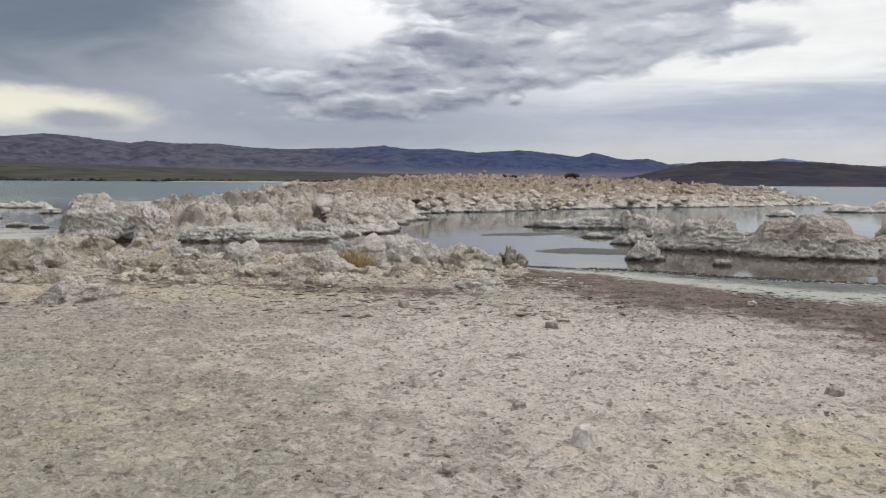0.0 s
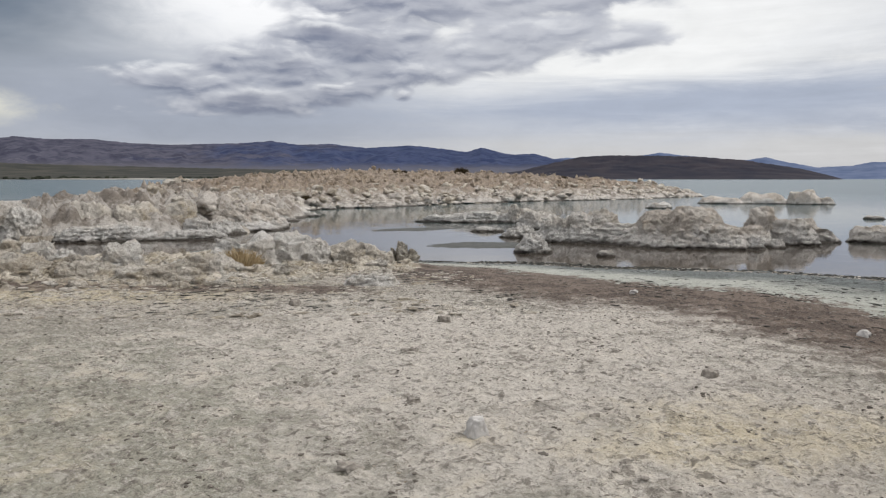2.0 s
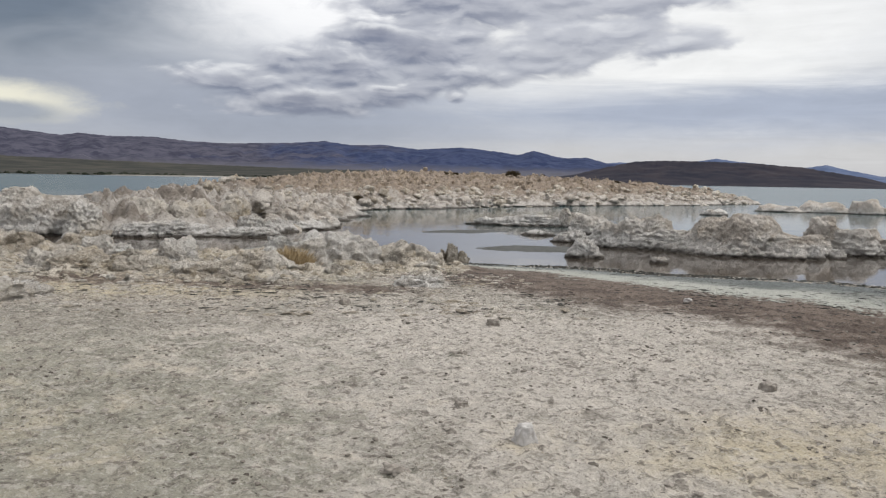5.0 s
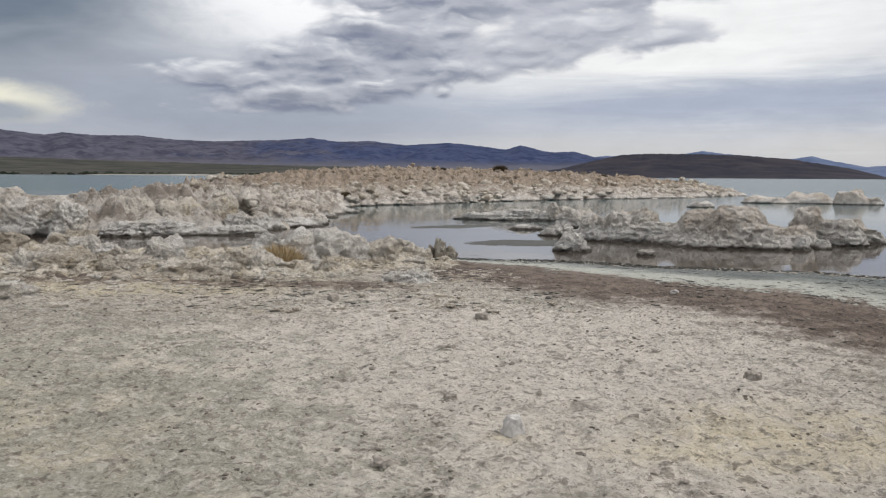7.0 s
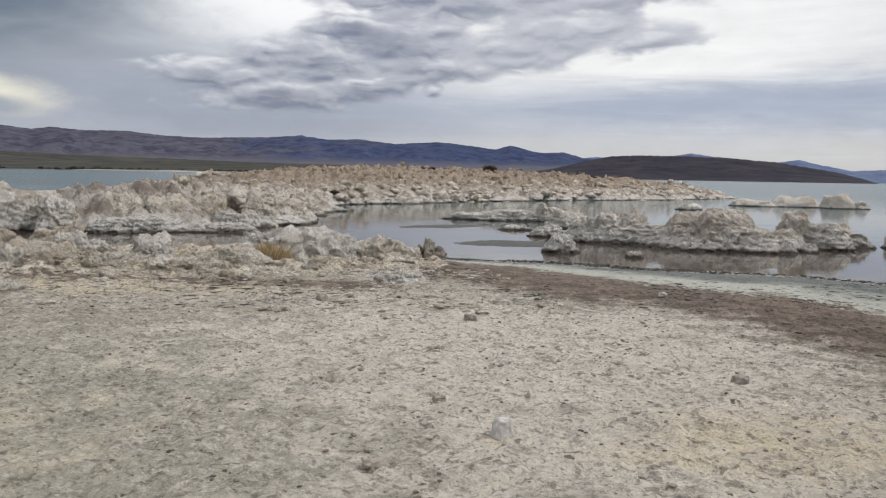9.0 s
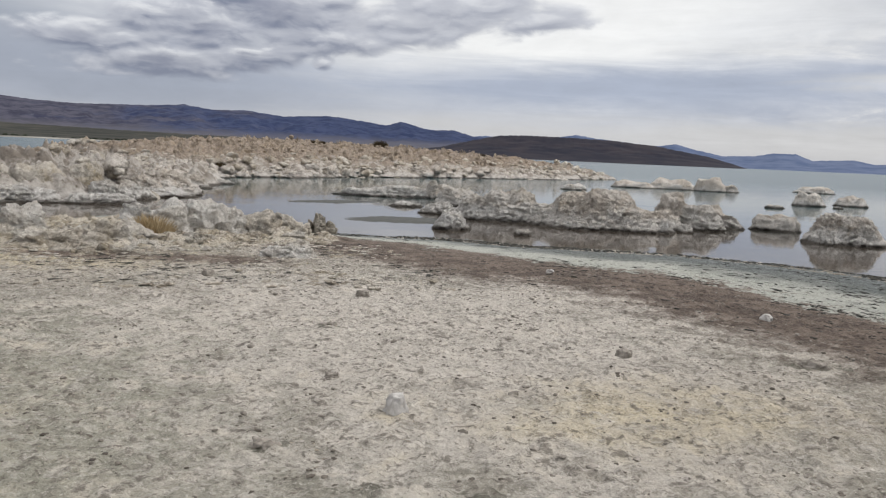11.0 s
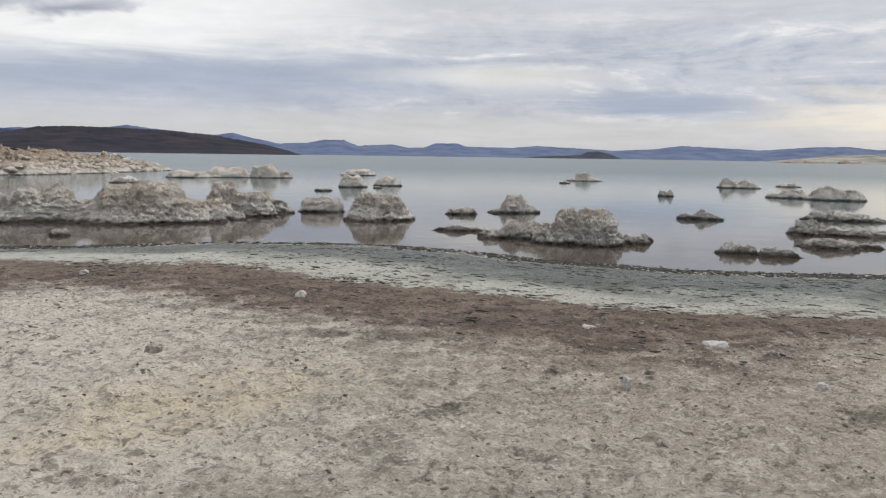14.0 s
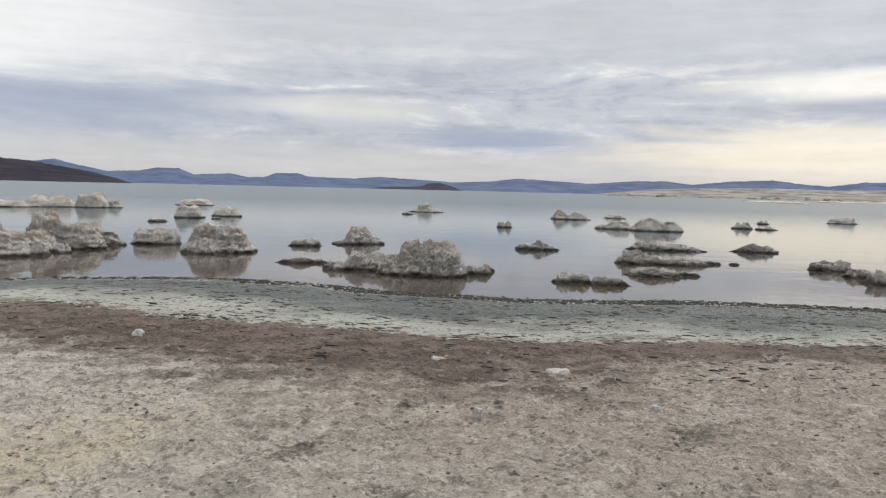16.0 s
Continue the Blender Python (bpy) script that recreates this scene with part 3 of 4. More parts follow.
ridge("far_hills", "hills along the far shore with blue haze in their colour", "hills", FAR_RANGE, 3600, 4300, [
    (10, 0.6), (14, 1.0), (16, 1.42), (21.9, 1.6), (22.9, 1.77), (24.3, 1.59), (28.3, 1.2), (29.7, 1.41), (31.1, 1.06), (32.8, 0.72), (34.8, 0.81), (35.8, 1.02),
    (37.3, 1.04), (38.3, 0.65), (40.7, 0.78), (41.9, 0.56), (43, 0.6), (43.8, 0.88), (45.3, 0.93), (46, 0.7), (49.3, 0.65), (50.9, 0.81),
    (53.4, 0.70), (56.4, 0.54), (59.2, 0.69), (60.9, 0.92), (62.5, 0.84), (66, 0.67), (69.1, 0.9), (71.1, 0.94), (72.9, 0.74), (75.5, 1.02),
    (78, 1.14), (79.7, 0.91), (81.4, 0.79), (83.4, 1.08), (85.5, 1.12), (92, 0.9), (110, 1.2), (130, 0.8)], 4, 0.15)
ISLET = plain("dark_blue_islet", (0.022, 0.026, 0.046), (0.045, 0.046, 0.062), 0.02, 1.0)
ridge("islet", "low dark volcanic islet with a long flat spit", "islet", ISLET, 3000, 3200, [
    (50, -0.04), (51.5, 0.10), (53.2, 0.16), (54.1, 0.22), (54.6, 0.46), (55.4, 0.48), (55.9, 0.36), (56.4, 0.2), (57, -0.04)], 5, 0.05, columns=140, rows=10)
ridge("islet", "small islet far out with blue haze in its colour", "islet", FAR_RANGE, 2900, 3000, [
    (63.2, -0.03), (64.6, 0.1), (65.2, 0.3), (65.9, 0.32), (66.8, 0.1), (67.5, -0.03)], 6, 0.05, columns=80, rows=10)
ridge("far_beach", "pale sandy far shore with tufa knolls", "beach", PALE_SHORE, 900, 1500, [
    (66.5, -0.05), (68, 0.12), (70.3, 0.38), (74.8, 0.55), (78.4, 0.6), (81.8, 0.55), (85.5, 0.65), (95, 0.7), (120, 0.6)], 7, 0.2)


ridge("far_beach", "thin pale strand on the far shore", "beach", PALE_SHORE, 1440, 1490, [
    (-19.5, -0.09), (-18, -0.02), (-15, 0.0), (-11, 0.0), (-8, -0.02), (-6, -0.09)], 8, 0.1, columns=90, rows=6)


# ---- tufa ----
def sphere(level):
    bm = bmesh.new()
    bmesh.ops.create_icosphere(bm, subdivisions=level, radius=1.0)
    v = np.array([x.co for x in bm.verts])
    f = np.array([[x.index for x in face.verts] for face in bm.faces])
    bm.free()
    return v, f


SPHERES = {k: sphere(k) for k in (1, 2, 3, 4, 5, 6)}
COUNT = [0]


def rock_shape(w, d, h, level, peak=0.42, knob=1.0, flat=0.6, skirt=0.5, seed=None, humps=None, cuts=6):
    """A lump of tufa of that width, depth and height above its foot, with broken faces, knobs, hollows and ledges on a ragged
    skirt. peak: how uneven its top is; flat: how level; humps: (place across the width -1 to 1, half width, share of the height)."""
    COUNT[0] += 1
    s = COUNT[0] if seed is None else seed
    rng = np.random.RandomState(s)
    v, f = SPHERES[level]
    off = np.array((s * 5.13, s * 2.71, s * 7.77))
    small = min(w, d, h * 1.8)
    # humps: the top follows a coarse field over the plan
    plan = np.column_stack([v[:, 0] * w / 2, v[:, 1] * d / 2, np.zeros(len(v))])
    hump = perlin(plan / (0.42 * small + 0.12 * w) + off) + 0.5 * perlin(plan / (0.2 * small + 0.05 * w) + off * 1.1)
    r = np.minimum(np.linalg.norm(v[:, :2], axis=1), 1)
    top = np.where(v[:, 2] > 0, (1 - r ** (2 + 3.5 * flat)) ** 0.5, 0)
    if humps:
        u = v[:, 0] + 0.12 * perlin(plan / (0.5 * small) + off * 0.7)
        top = top * np.max([r * (1 - smooth(np.abs(u - c), 0.5 * half, 1.4 * half)) for c, half, r in humps] + [np.full(len(u), 0.16)], axis=0)
    q = np.column_stack([v[:, 0], v[:, 1], np.where(v[:, 2] > 0, top * (1 + peak * hump), -0.28 * np.abs(v[:, 2]))])
    # ragged plan
    ring = np.column_stack([v[:, 0], v[:, 1], np.zeros(len(v))]) / (np.linalg.norm(v[:, :2], axis=1)[:, None] + 0.15)
    lobe = 0.24 * perlin(ring * 1.1 + off) + 0.16 * perlin(ring * 2.6 + off)
    low = np.clip(0.22 - q[:, 2], 0, 0.22) / 0.22
    q[:, :2] *= (1 + 0.8 * lobe + skirt * 0.22 * low * (0.2 + perlin(ring * 1.9 + off * 2)))[:, None]
    # broken faces
    for _ in range(cuts):
        a, tilt = rng.uniform(0, 2 * math.pi), rng.uniform(-0.05, 0.5)
        n = np.array((math.cos(a) * math.sqrt(1 - tilt * tilt), math.sin(a) * math.sqrt(1 - tilt * tilt), tilt))
        reach = q @ n
        q -= (0.85 * np.maximum(reach - rng.uniform(0.72, 0.93) * reach.max(), 0))[:, None] * n
    p = q * (w / 2, d / 2, h)
    size = min(small, 0.95)
    big = perlin(p / (0.5 * small) + off) * 0.08 * small
    mid = -billow(p / (0.36 * size) + off * 1.3, 3, 0.55) * 0.075 * size * knob
    hollow = -0.10 * size * smooth(perlin(p * (1, 1, 1.8) / (0.24 * size) + off * 2.3), 0.18, 0.40)
    grain = max(0.05, min(0.13, 0.11 * small))
    rough = (fbm(p / grain + off * 1.7, 3, 0.65) - 0.7 * np.abs(perlin(p / (1.9 * grain) + off))) * 0.40 * grain * knob
    p = p + v * (big + mid + hollow + rough)[:, None]
    # ledges: level bands that stand a little proud
    band = perlin(np.column_stack([p[:, 0] * 0.5, p[:, 1] * 0.5, p[:, 2] * 6 / max(0.35, h)]) + off)
    p[:, :2] *= (1 + 0.03 * np.clip(band * 2, -1, 1))[:, None]
    # spreading foot
    p[:, :2] *= (1 + 0.09 * smooth(-p[:, 2] / h, -0.45, 0.0) * (0.7 + 1.2 * perlin(ring * 2.2 + off * 3)))[:, None]
    up = p[:, 2] > 0.18 * p[:, 2].max()
    span = p[up].max(0) - p[up].min(0)
    p[:, :2] *= np.array((w, d)) / span[:2]
    p[:, 2] *= h / p[:, 2].max()
    p[:, :2] -= (p[up].max(0)[:2] + p[up].min(0)[:2]) / 2
    return p, f


def rock(x, y, w, d, h, label, name="tufa_rock", material=None, z=0.0, level=5, group="", turn=0.0, **shape):
    p, f = rock_shape(w, d, h, level, **shape)
    ob = mesh_object(name, p, f, material or TUFA_GREY)
    ob.matrix_world = pose(x, y, z, 0, 0, turn - math.degrees(math.atan2(x, y)))
    return tagged(ob, label, "rock", group)


def ground_z(x, y):
    p = np.array([(x, y)], float)
    return float(beach_height(p, inland(p, SHORE))[0])


# ---- the tufa peninsula ----
SPIT = np.array([(-13.4, 29.3), (-9.5, 29.0), (-5.5, 30.6), (-3.4, 34.6), (-2.8, 38), (-2.6, 46), (-2, 57), (4, 61), (9, 67), (20, 75), (31, 81), (43, 91), (46, 97), (36, 112), (22, 135),
                 (-5, 150), (-22, 120), (-22, 80), (-17, 55), (-14, 40)], float)


def spit_height(p, d):
    q = np.column_stack([p, np.zeros(len(p))])
    z = 2.75 * (1 - np.exp(-np.maximum(d, 0) / 13)) * (0.75 + 0.25 * smooth(p[:, 1], 40, 90))
    z += (0.30 * billow(q * 0.33, 3, 0.55) + 0.15 * billow(q * 1.4, 3, 0.6) + 0.10 * fbm(q * 2.9, 2)) * smooth(d, 0, 4) + (0.38 + 0.30 * billow(q * 0.7 + 3, 3, 0.6)) * smooth(d, 0.0, 0.9)
    # the near end is a craggy shelf with a low lip and a broken wall behind it
    near = 1 - smooth(p[:, 1], 44, 62)
    k = near > 0
    crag = np.zeros(len(p))
    crag[k] = 0.27 * smooth(d[k] + 0.9 * perlin(q[k] * 0.9), 0.7, 2.6) - 0.30 * billow(q[k] * 0.9 + 9, 3, 0.6) * smooth(d[k], 0.3, 1.4)
    crag[k] += 0.16 * smooth(perlin(q[k] * 1.9 + 4), 0.0, 0.25) * smooth(d[k], 0.5, 1.5) + 0.10 * fbm(q[k] * 3.6, 3, 0.6) * smooth(d[k], 0.1, 0.8)
    z = z + crag * near
    return np.where(d > 0, z, d * 0.4)


def spit_material():
    k = Mat("peninsula_tufa_and_dry_grass")
    broad, fine = k.noise(0.35, 6, 0.62, 0.5), k.noise(2.2, 7, 0.68, 0.4)
    tan = k.mix(k.ramp(fine, 0.40, 0.60), (0.235, 0.190, 0.153), (0.365, 0.307, 0.255))
    tan = k.mix(k.ramp(k.noise(0.9, 5, 0.6, 0.5), 0.5, 0.64, 0.0, 0.6), tan, (0.33, 0.258, 0.185))
    pale = k.mix(k.ramp(k.noise(1.1, 6, 0.66, 0.5), 0.42, 0.58), (0.27, 0.236, 0.205), (0.51, 0.473, 0.435))
    h = k.math("MULTIPLY_ADD", k.math("SUBTRACT", broad, 0.5), 2.6, k.height())
    north = k.n.new("ShaderNodeSeparateXYZ")
    k.l.new(k.pos, north.inputs[0])
    h = k.math("ADD", h, k.ramp(north.outputs[1], 32.0, 62.0, -1.1, 0.0))
    col = k.mix(k.ramp(h, 0.55, 1.6), pale, tan)
    rim = k.math("MULTIPLY_ADD", k.math("SUBTRACT", k.noise(0.9, 6, 0.66, 0.5), 0.5), 1.5, k.height())
    col = k.mix(k.ramp(rim, 0.25, 0.60, 0.25, 0.0), col, (0.64, 0.62, 0.60))
    col = k.mix(k.ramp(k.noise(4.5, 6, 0.7, 0.3), 0.56, 0.68, 0.0, 0.8), col, (0.13, 0.105, 0.08))
    line = k.math("MULTIPLY_ADD", fine, -0.2, k.height())
    col = k.mix(k.ramp(line, -0.06, 0.06, 0.9, 0.0), col, (0.06, 0.05, 0.042))
    return k.done(col, 0.95, k.bump(k.noise(4.0, 8, 0.74), 0.22), 0.15)


def build_spit():
    gx = np.concatenate([np.arange(-24, -15, 0.22), np.arange(-15, 0, 0.085), np.arange(0, 48, 0.22)])
    gy = np.concatenate([np.arange(28, 42, 0.085), np.arange(42, 56, 0.15), np.arange(56, 140, 0.26)])
    p = np.stack(np.meshgrid(gx, gy), -1).reshape(-1, 2)
    d = inland(p, SPIT) + 1.6 * perlin(np.column_stack([p * 0.16, np.ones(len(p))])) + 0.9 * perlin(np.column_stack([p * 0.35, np.ones(len(p))])) + 0.4 * perlin(np.column_stack([p * 1.1, np.ones(len(p))]))
    v, f, _ = compact(np.column_stack([p, spit_height(p, d)]), grid_faces(len(gx), len(gy), d > -0.8))
    ob = mesh_object("peninsula", v, f, spit_material())
    tagged(ob, "low tufa peninsula with dry straw-coloured grass on top", "peninsula", kind="structure")


build_spit()


def spit_z(x, y):
    p = np.array([(x, y)], float)
    return float(spit_height(p, inland(p, SPIT))[0])


def lump_kinds(level, seed, kinds=14):
    v, f = SPHERES[level]
    if level == 1:
        v, f, _ = compact(v, f[v[f][:, :, 2].mean(1) > -0.3])
    return [v * (1 + 0.8 * perlin(v * 1.9 + seed + k * 3.3))[:, None] for k in range(kinds)], f


def scatter(name, label, category, material, seed, count, place, size, squash, level=1, along=None):
    """Many small lumps in one mesh. place(rng, n) gives points (m, 3); size: least and most radius."""
    rng = np.random.RandomState(seed)
    at = np.zeros((0, 3))
    while len(at) < count:
        at = np.vstack([at, place(rng, 4000)])
    at = at[:count]
    kinds, f0 = lump_kinds(level, seed)
    s = size[0] + (size[1] - size[0]) * rng.rand(count) ** 2.4
    if along is None:
        a, long = rng.uniform(0, math.pi, count), rng.uniform(0.8, 1.5, count)
    else:
        a, long = along(at, rng), rng.uniform(1.2, 3.2, count)
    q = np.stack([kinds[k] for k in rng.randint(0, len(kinds), count)])
    q = q * np.stack([s * long, s / np.sqrt(long), s * rng.uniform(squash[0], squash[1], count)], 1)[:, None, :]
    c, t = np.cos(a)[:, None], np.sin(a)[:, None]
    q = np.stack([q[..., 0] * c - q[..., 1] * t, q[..., 0] * t + q[..., 1] * c, q[..., 2]], -1) + at[:, None, :]
    nv = q.shape[1]
    faces = (f0[None] + (np.arange(count) * nv)[:, None, None]).reshape(-1, 3)
    ob = mesh_object(name, q.reshape(-1, 3), faces, material, None, shade=level > 1)
    return tagged(ob, label, category, kind="stuff")


def on_spit(inner, outer):
    def place(rng, n):
        p = np.column_stack([rng.uniform(-17, 45, n), rng.uniform(33, 118, n)])
        d = inland(p, SPIT)
        ok = (d > inner) & (d < outer)
        return np.column_stack([p, spit_height(p, d) + 0.02])[ok]
    return place


scatter("tufa_boulders", "tan tufa knobs and lumps strewn over the peninsula", "boulders", TUFA_TAN, 5, 3200, on_spit(5, 40), (0.06, 0.34), (0.6, 1.6))
scatter("tufa_boulders", "whitish tufa knobs along the peninsula shore", "boulders", TUFA_SHORE, 6, 1500, on_spit(-0.6, 7), (0.06, 0.45), (0.35, 1.0), level=2)

scatter("tufa_boulders", "broken grey tufa blocks along the waterline of the peninsula", "boulders", TUFA_GREY, 8, 800, on_spit(-0.9, 1.6), (0.10, 0.55), (0.3, 0.8), level=2)


# ---- tufa shelf at the near end of the peninsula ----
SHELF = "whitish craggy tufa block of the shelf beside the pool"
rock(-12.05, 29.6, 4.1, 2.6, 1.74, "broad flat-topped white tufa block beside the pool", material=TUFA_WHITE, level=6, group="tufa shelf", flat=1.0, peak=0.08, skirt=0.1, cuts=4,
     humps=((-0.45, 0.75, 1.0), (0.5, 0.7, 0.86)))
rock(-10.55, 28.75, 1.3, 1.2, 1.26, "white tufa block split off by a crack", material=TUFA_CRUST, level=6, group="tufa shelf", flat=1.0, peak=0.06, skirt=0.0)
rock(-13.75, 28.9, 0.55, 0.6, 0.78, "dark leaning tufa slab at the end of the shelf", material=TUFA_DAMP, level=5, group="tufa shelf", flat=0.6, skirt=0.0)
rock(-9.45, 28.9, 0.5, 0.5, 0.40, "small white tufa lump at the shelf's foot", material=TUFA_WHITE, level=5, group="tufa shelf", flat=0.6)
rock(-7.9, 29.35, 3.3, 1.3, 0.62, "low white tufa ledge beside the pool", material=TUFA_WHITE, level=6, group="tufa shelf", flat=0.9, peak=0.2, skirt=0.6)
rock(-5.1, 29.9, 2.5, 1.3, 0.36, "flat white tufa lip overhanging the pool", material=TUFA_WHITE, level=6, group="tufa shelf", flat=0.8, peak=0.3, skirt=0.2)
for x, y, w, d, h in ((-8.9, 30.8, 1.9, 1.5, 1.42), (-7.2, 31.2, 2.2, 1.6, 1.34), (-6.1, 32.2, 1.8, 1.5, 1.40), (-5.0, 31.4, 1.7, 1.2, 0.78), (-4.3, 32.6, 1.4, 1.2, 0.62), (-3.6, 34.3, 2.6, 1.3, 0.42)):
    rock(x, y, w, d, h, SHELF, material=TUFA_WHITE if h < 1 else TUFA_SHORE, level=5, group="tufa shelf", flat=0.5, peak=0.35, skirt=0.6)
for x, y, w, d, h in ((-4.3, 34.6, 1.9, 1.5, 0.9), (-3.0, 35.6, 2.0, 1.6, 0.7), (-3.6, 37.2, 2.4, 1.8, 1.1), (-5.9, 40.6, 2.6, 2.2, 1.6), (-4.2, 41.2, 2.4, 2.0, 1.35), (-2.0, 47.2, 2.2, 1.2, 0.4), (-2.9, 42.8, 1.6, 1.2, 0.7)):
    rock(x, y, w, d, h, "weathered grey tufa block at the pool's head", level=5, group="tufa shelf", flat=0.3, peak=0.45, skirt=0.6)

# ---- rubble along the left of the beach ----
RUBBLE = "low crumbling tufa mound on the sandy shore"


def mound(x, y, w, d, h, label=RUBBLE, material=TUFA_SHORE, **shape):
    sink = 0.12 + 0.08 * h
    rock(x, y, w, d, h + sink, label, material=material, z=ground_z(x, y) - sink, group="shore mounds", **shape)


for x, y, w, d, h in ((-8.7, 15.4, 1.5, 1.4, 0.58), (-7.5, 14.5, 1.3, 1.1, 0.42), (-8.0, 17.0, 2.1, 1.5, 0.55), (-6.0, 15.0, 1.5, 1.1, 0.45),
                      (-7.4, 20.2, 1.4, 1.1, 0.62), (-5.3, 14.5, 1.4, 0.9, 0.28), (-4.4, 14.6, 1.2, 0.9, 0.24)):
    mound(x, y, w, d, h)
for x, y, w, d, h in ((-3.1, 14.1, 1.6, 1.0, 0.24), (-2.4, 15.0, 1.5, 1.0, 0.38), (-6.6, 16.6, 1.2, 1.0, 0.42),
                      (0.05, 18.0, 1.4, 1.1, 0.58), (0.8, 18.5, 1.1, 1.0, 0.54), (-5.2, 16.6, 0.9, 0.8, 0.30), (-6.9, 13.6, 0.8, 0.7, 0.18), (-9.6, 14.2, 1.3, 1.0, 0.4)):
    mound(x, y, w, d, h)
for x, y, w, d, h in ((-1.9, 16.7, 1.5, 1.3, 0.66), (-1.0, 17.4, 1.8, 1.3, 0.72), (-4.2, 16.3, 0.95, 0.9, 0.56), (-6.9, 19.6, 1.0, 0.8, 0.5), (-5.7, 17.4, 0.8, 0.7, 0.35), (-2.9, 15.4, 0.8, 0.6, 0.3)):
    mound(x, y, w, d, h, "white crusted tufa mound on the sandy shore", TUFA_CRUST, peak=0.4)
mound(1.6, 19.3, 0.85, 0.75, 0.52, "dark-footed tufa stump at the pool edge", TUFA_DAMP, peak=0.4, flat=0.9, skirt=0.1, knob=1.8, cuts=2,
      humps=((-0.65, 0.3, 0.85), (0.0, 0.3, 1.0), (0.6, 0.35, 0.8)))

# ---- tufa reef in the shallows ----
REEF = "grey-white craggy tufa reef standing in shallow water"
rock(7.0, 39.7, 5.3, 1.7, 0.62, "long low white tufa reef with a dark foot", material=TUFA_WHITE, group="tufa reef", level=6, flat=0.6, peak=0.3, skirt=0.8,
     humps=((-0.5, 0.5, 0.75), (0.1, 0.45, 1.0), (0.7, 0.4, 0.85)))
rock(8.85, 38.9, 0.75, 0.7, 0.95, "upright brownish tufa stump on the reef", material=TUFA_GREY, group="tufa reef", flat=0.8, peak=0.1, skirt=0.0)
rock(9.75, 39.5, 1.4, 1.0, 0.72, REEF, material=TUFA_GREY, group="tufa reef", flat=0.4)
for x, y, w, d, h in ((6.85, 29.1, 1.4, 0.9, 0.46), (6.3, 32.6, 1.3, 0.7, 0.23), (8.8, 33.8, 2.0, 1.4, 0.83)):
    rock(x, y, w, d, h, REEF, material=TUFA_WHITE, group="tufa reef", flat=0.3)
rock(5.77, 23.0, 1.02, 0.85, 0.60, "pale cone-shaped tufa rock at the reef's end", material=TUFA_WHITE, group="tufa reef", flat=0.2, peak=0.2, skirt=0.9, humps=((-0.1, 0.7, 1.0),))
rock(8.55, 27.0, 3.3, 2.0, 1.18, "broad pale tufa ridge of several humps in the shallows", material=TUFA_WHITE, group="tufa reef", level=6, flat=0.55, peak=0.25, skirt=0.5,
     humps=((-0.55, 0.4, 0.80), (0.05, 0.4, 0.92), (0.6, 0.3, 1.0)))
rock(11.2, 24.5, 4.3, 2.2, 1.34, "tan-grey domed tufa ridge in the shallows", material=TUFA_GREY, group="tufa reef", level=6, flat=0.35, peak=0.2, skirt=0.5,
     humps=((-0.75, 0.3, 0.62), (-0.35, 0.28, 0.82), (0.22, 0.5, 1.0), (0.7, 0.35, 0.7)))
rock(14.9, 25.2, 2.5, 1.7, 1.00, "white-footed tufa ridge with a tan cap", material=TUFA_WHITE, group="tufa reef", level=6, flat=0.6, peak=0.2, skirt=0.4,
     humps=((-0.5, 0.6, 1.0), (0.3, 0.6, 0.9)))
rock(14.35, 25.3, 1.15, 1.0, 1.28, "tan tufa cap on the white ridge", material=TUFA_GREY, group="tufa reef", level=5, flat=0.8, peak=0.15, skirt=0.0)
rock(16.35, 25.9, 1.9, 1.3, 0.84, REEF, material=TUFA_GREY, group="tufa reef", level=5, flat=0.4, humps=((-0.4, 0.6, 1.0), (0.5, 0.5, 0.6)))
rock(9.9, 26.0, 4.6, 1.6, 0.72, "low saddle of pale tufa joining the reef's ridges", material=TUFA_WHITE, group="tufa reef", level=6, flat=0.9, peak=0.3, skirt=0.4)
rock(13.1, 24.7, 2.2, 1.5, 0.70, "low saddle of tan tufa joining the reef's ridges", material=TUFA_GREY, group="tufa reef", level=5, flat=0.9, peak=0.3, skirt=0.4)
for x, y, w, d, h in ((12.9, 23.2, 0.6, 0.5, 0.45), (13.9, 23.6, 0.5, 0.45, 0.3), (7.55, 21.6, 0.5, 0.35, 0.2), (10.2, 23.9, 0.9, 0.6, 0.3), (9.3, 25.6, 0.8, 0.6, 0.32)):
    rock(x, y, w, d, h, "small dark-wet tufa lump at the foot of the reef", material=TUFA_GREY, group="tufa reef", level=4)

# ---- rocks in the open water ----
rock(24.4, 20.4, 1.5, 1.0, 0.74, "peaked grey tufa rock in the lake", group="lake rocks", peak=0.2, flat=0.2, humps=((0.15, 0.45, 1.0), (0.6, 0.4, 0.75)))
LAKE = "grey tufa rock with a dark waterline standing in the lake"
for x, y, w, d, h in ((33.7, 66.2, 3.7, 1.9, 0.71), (37.3, 65.6, 3.9, 1.9, 1.04), (39.7, 63.4, 2.5, 2.0, 1.29), (41.0, 62.7, 1.8, 1.0, 0.67), (23.9, 56.6, 1.85, 1.1, 0.5),
                      (54.2, 68.1, 3.6, 1.8, 0.71), (34.1, 43.4, 1.8, 1.3, 0.9), (38.1, 44.3, 1.9, 1.5, 0.74), (29.0, 39.7, 1.04, 0.6, 0.2), (18.4, 25.1, 1.65, 1.0, 0.61)):
    rock(x, y, w, d, h, LAKE, group="lake rocks", level=4)
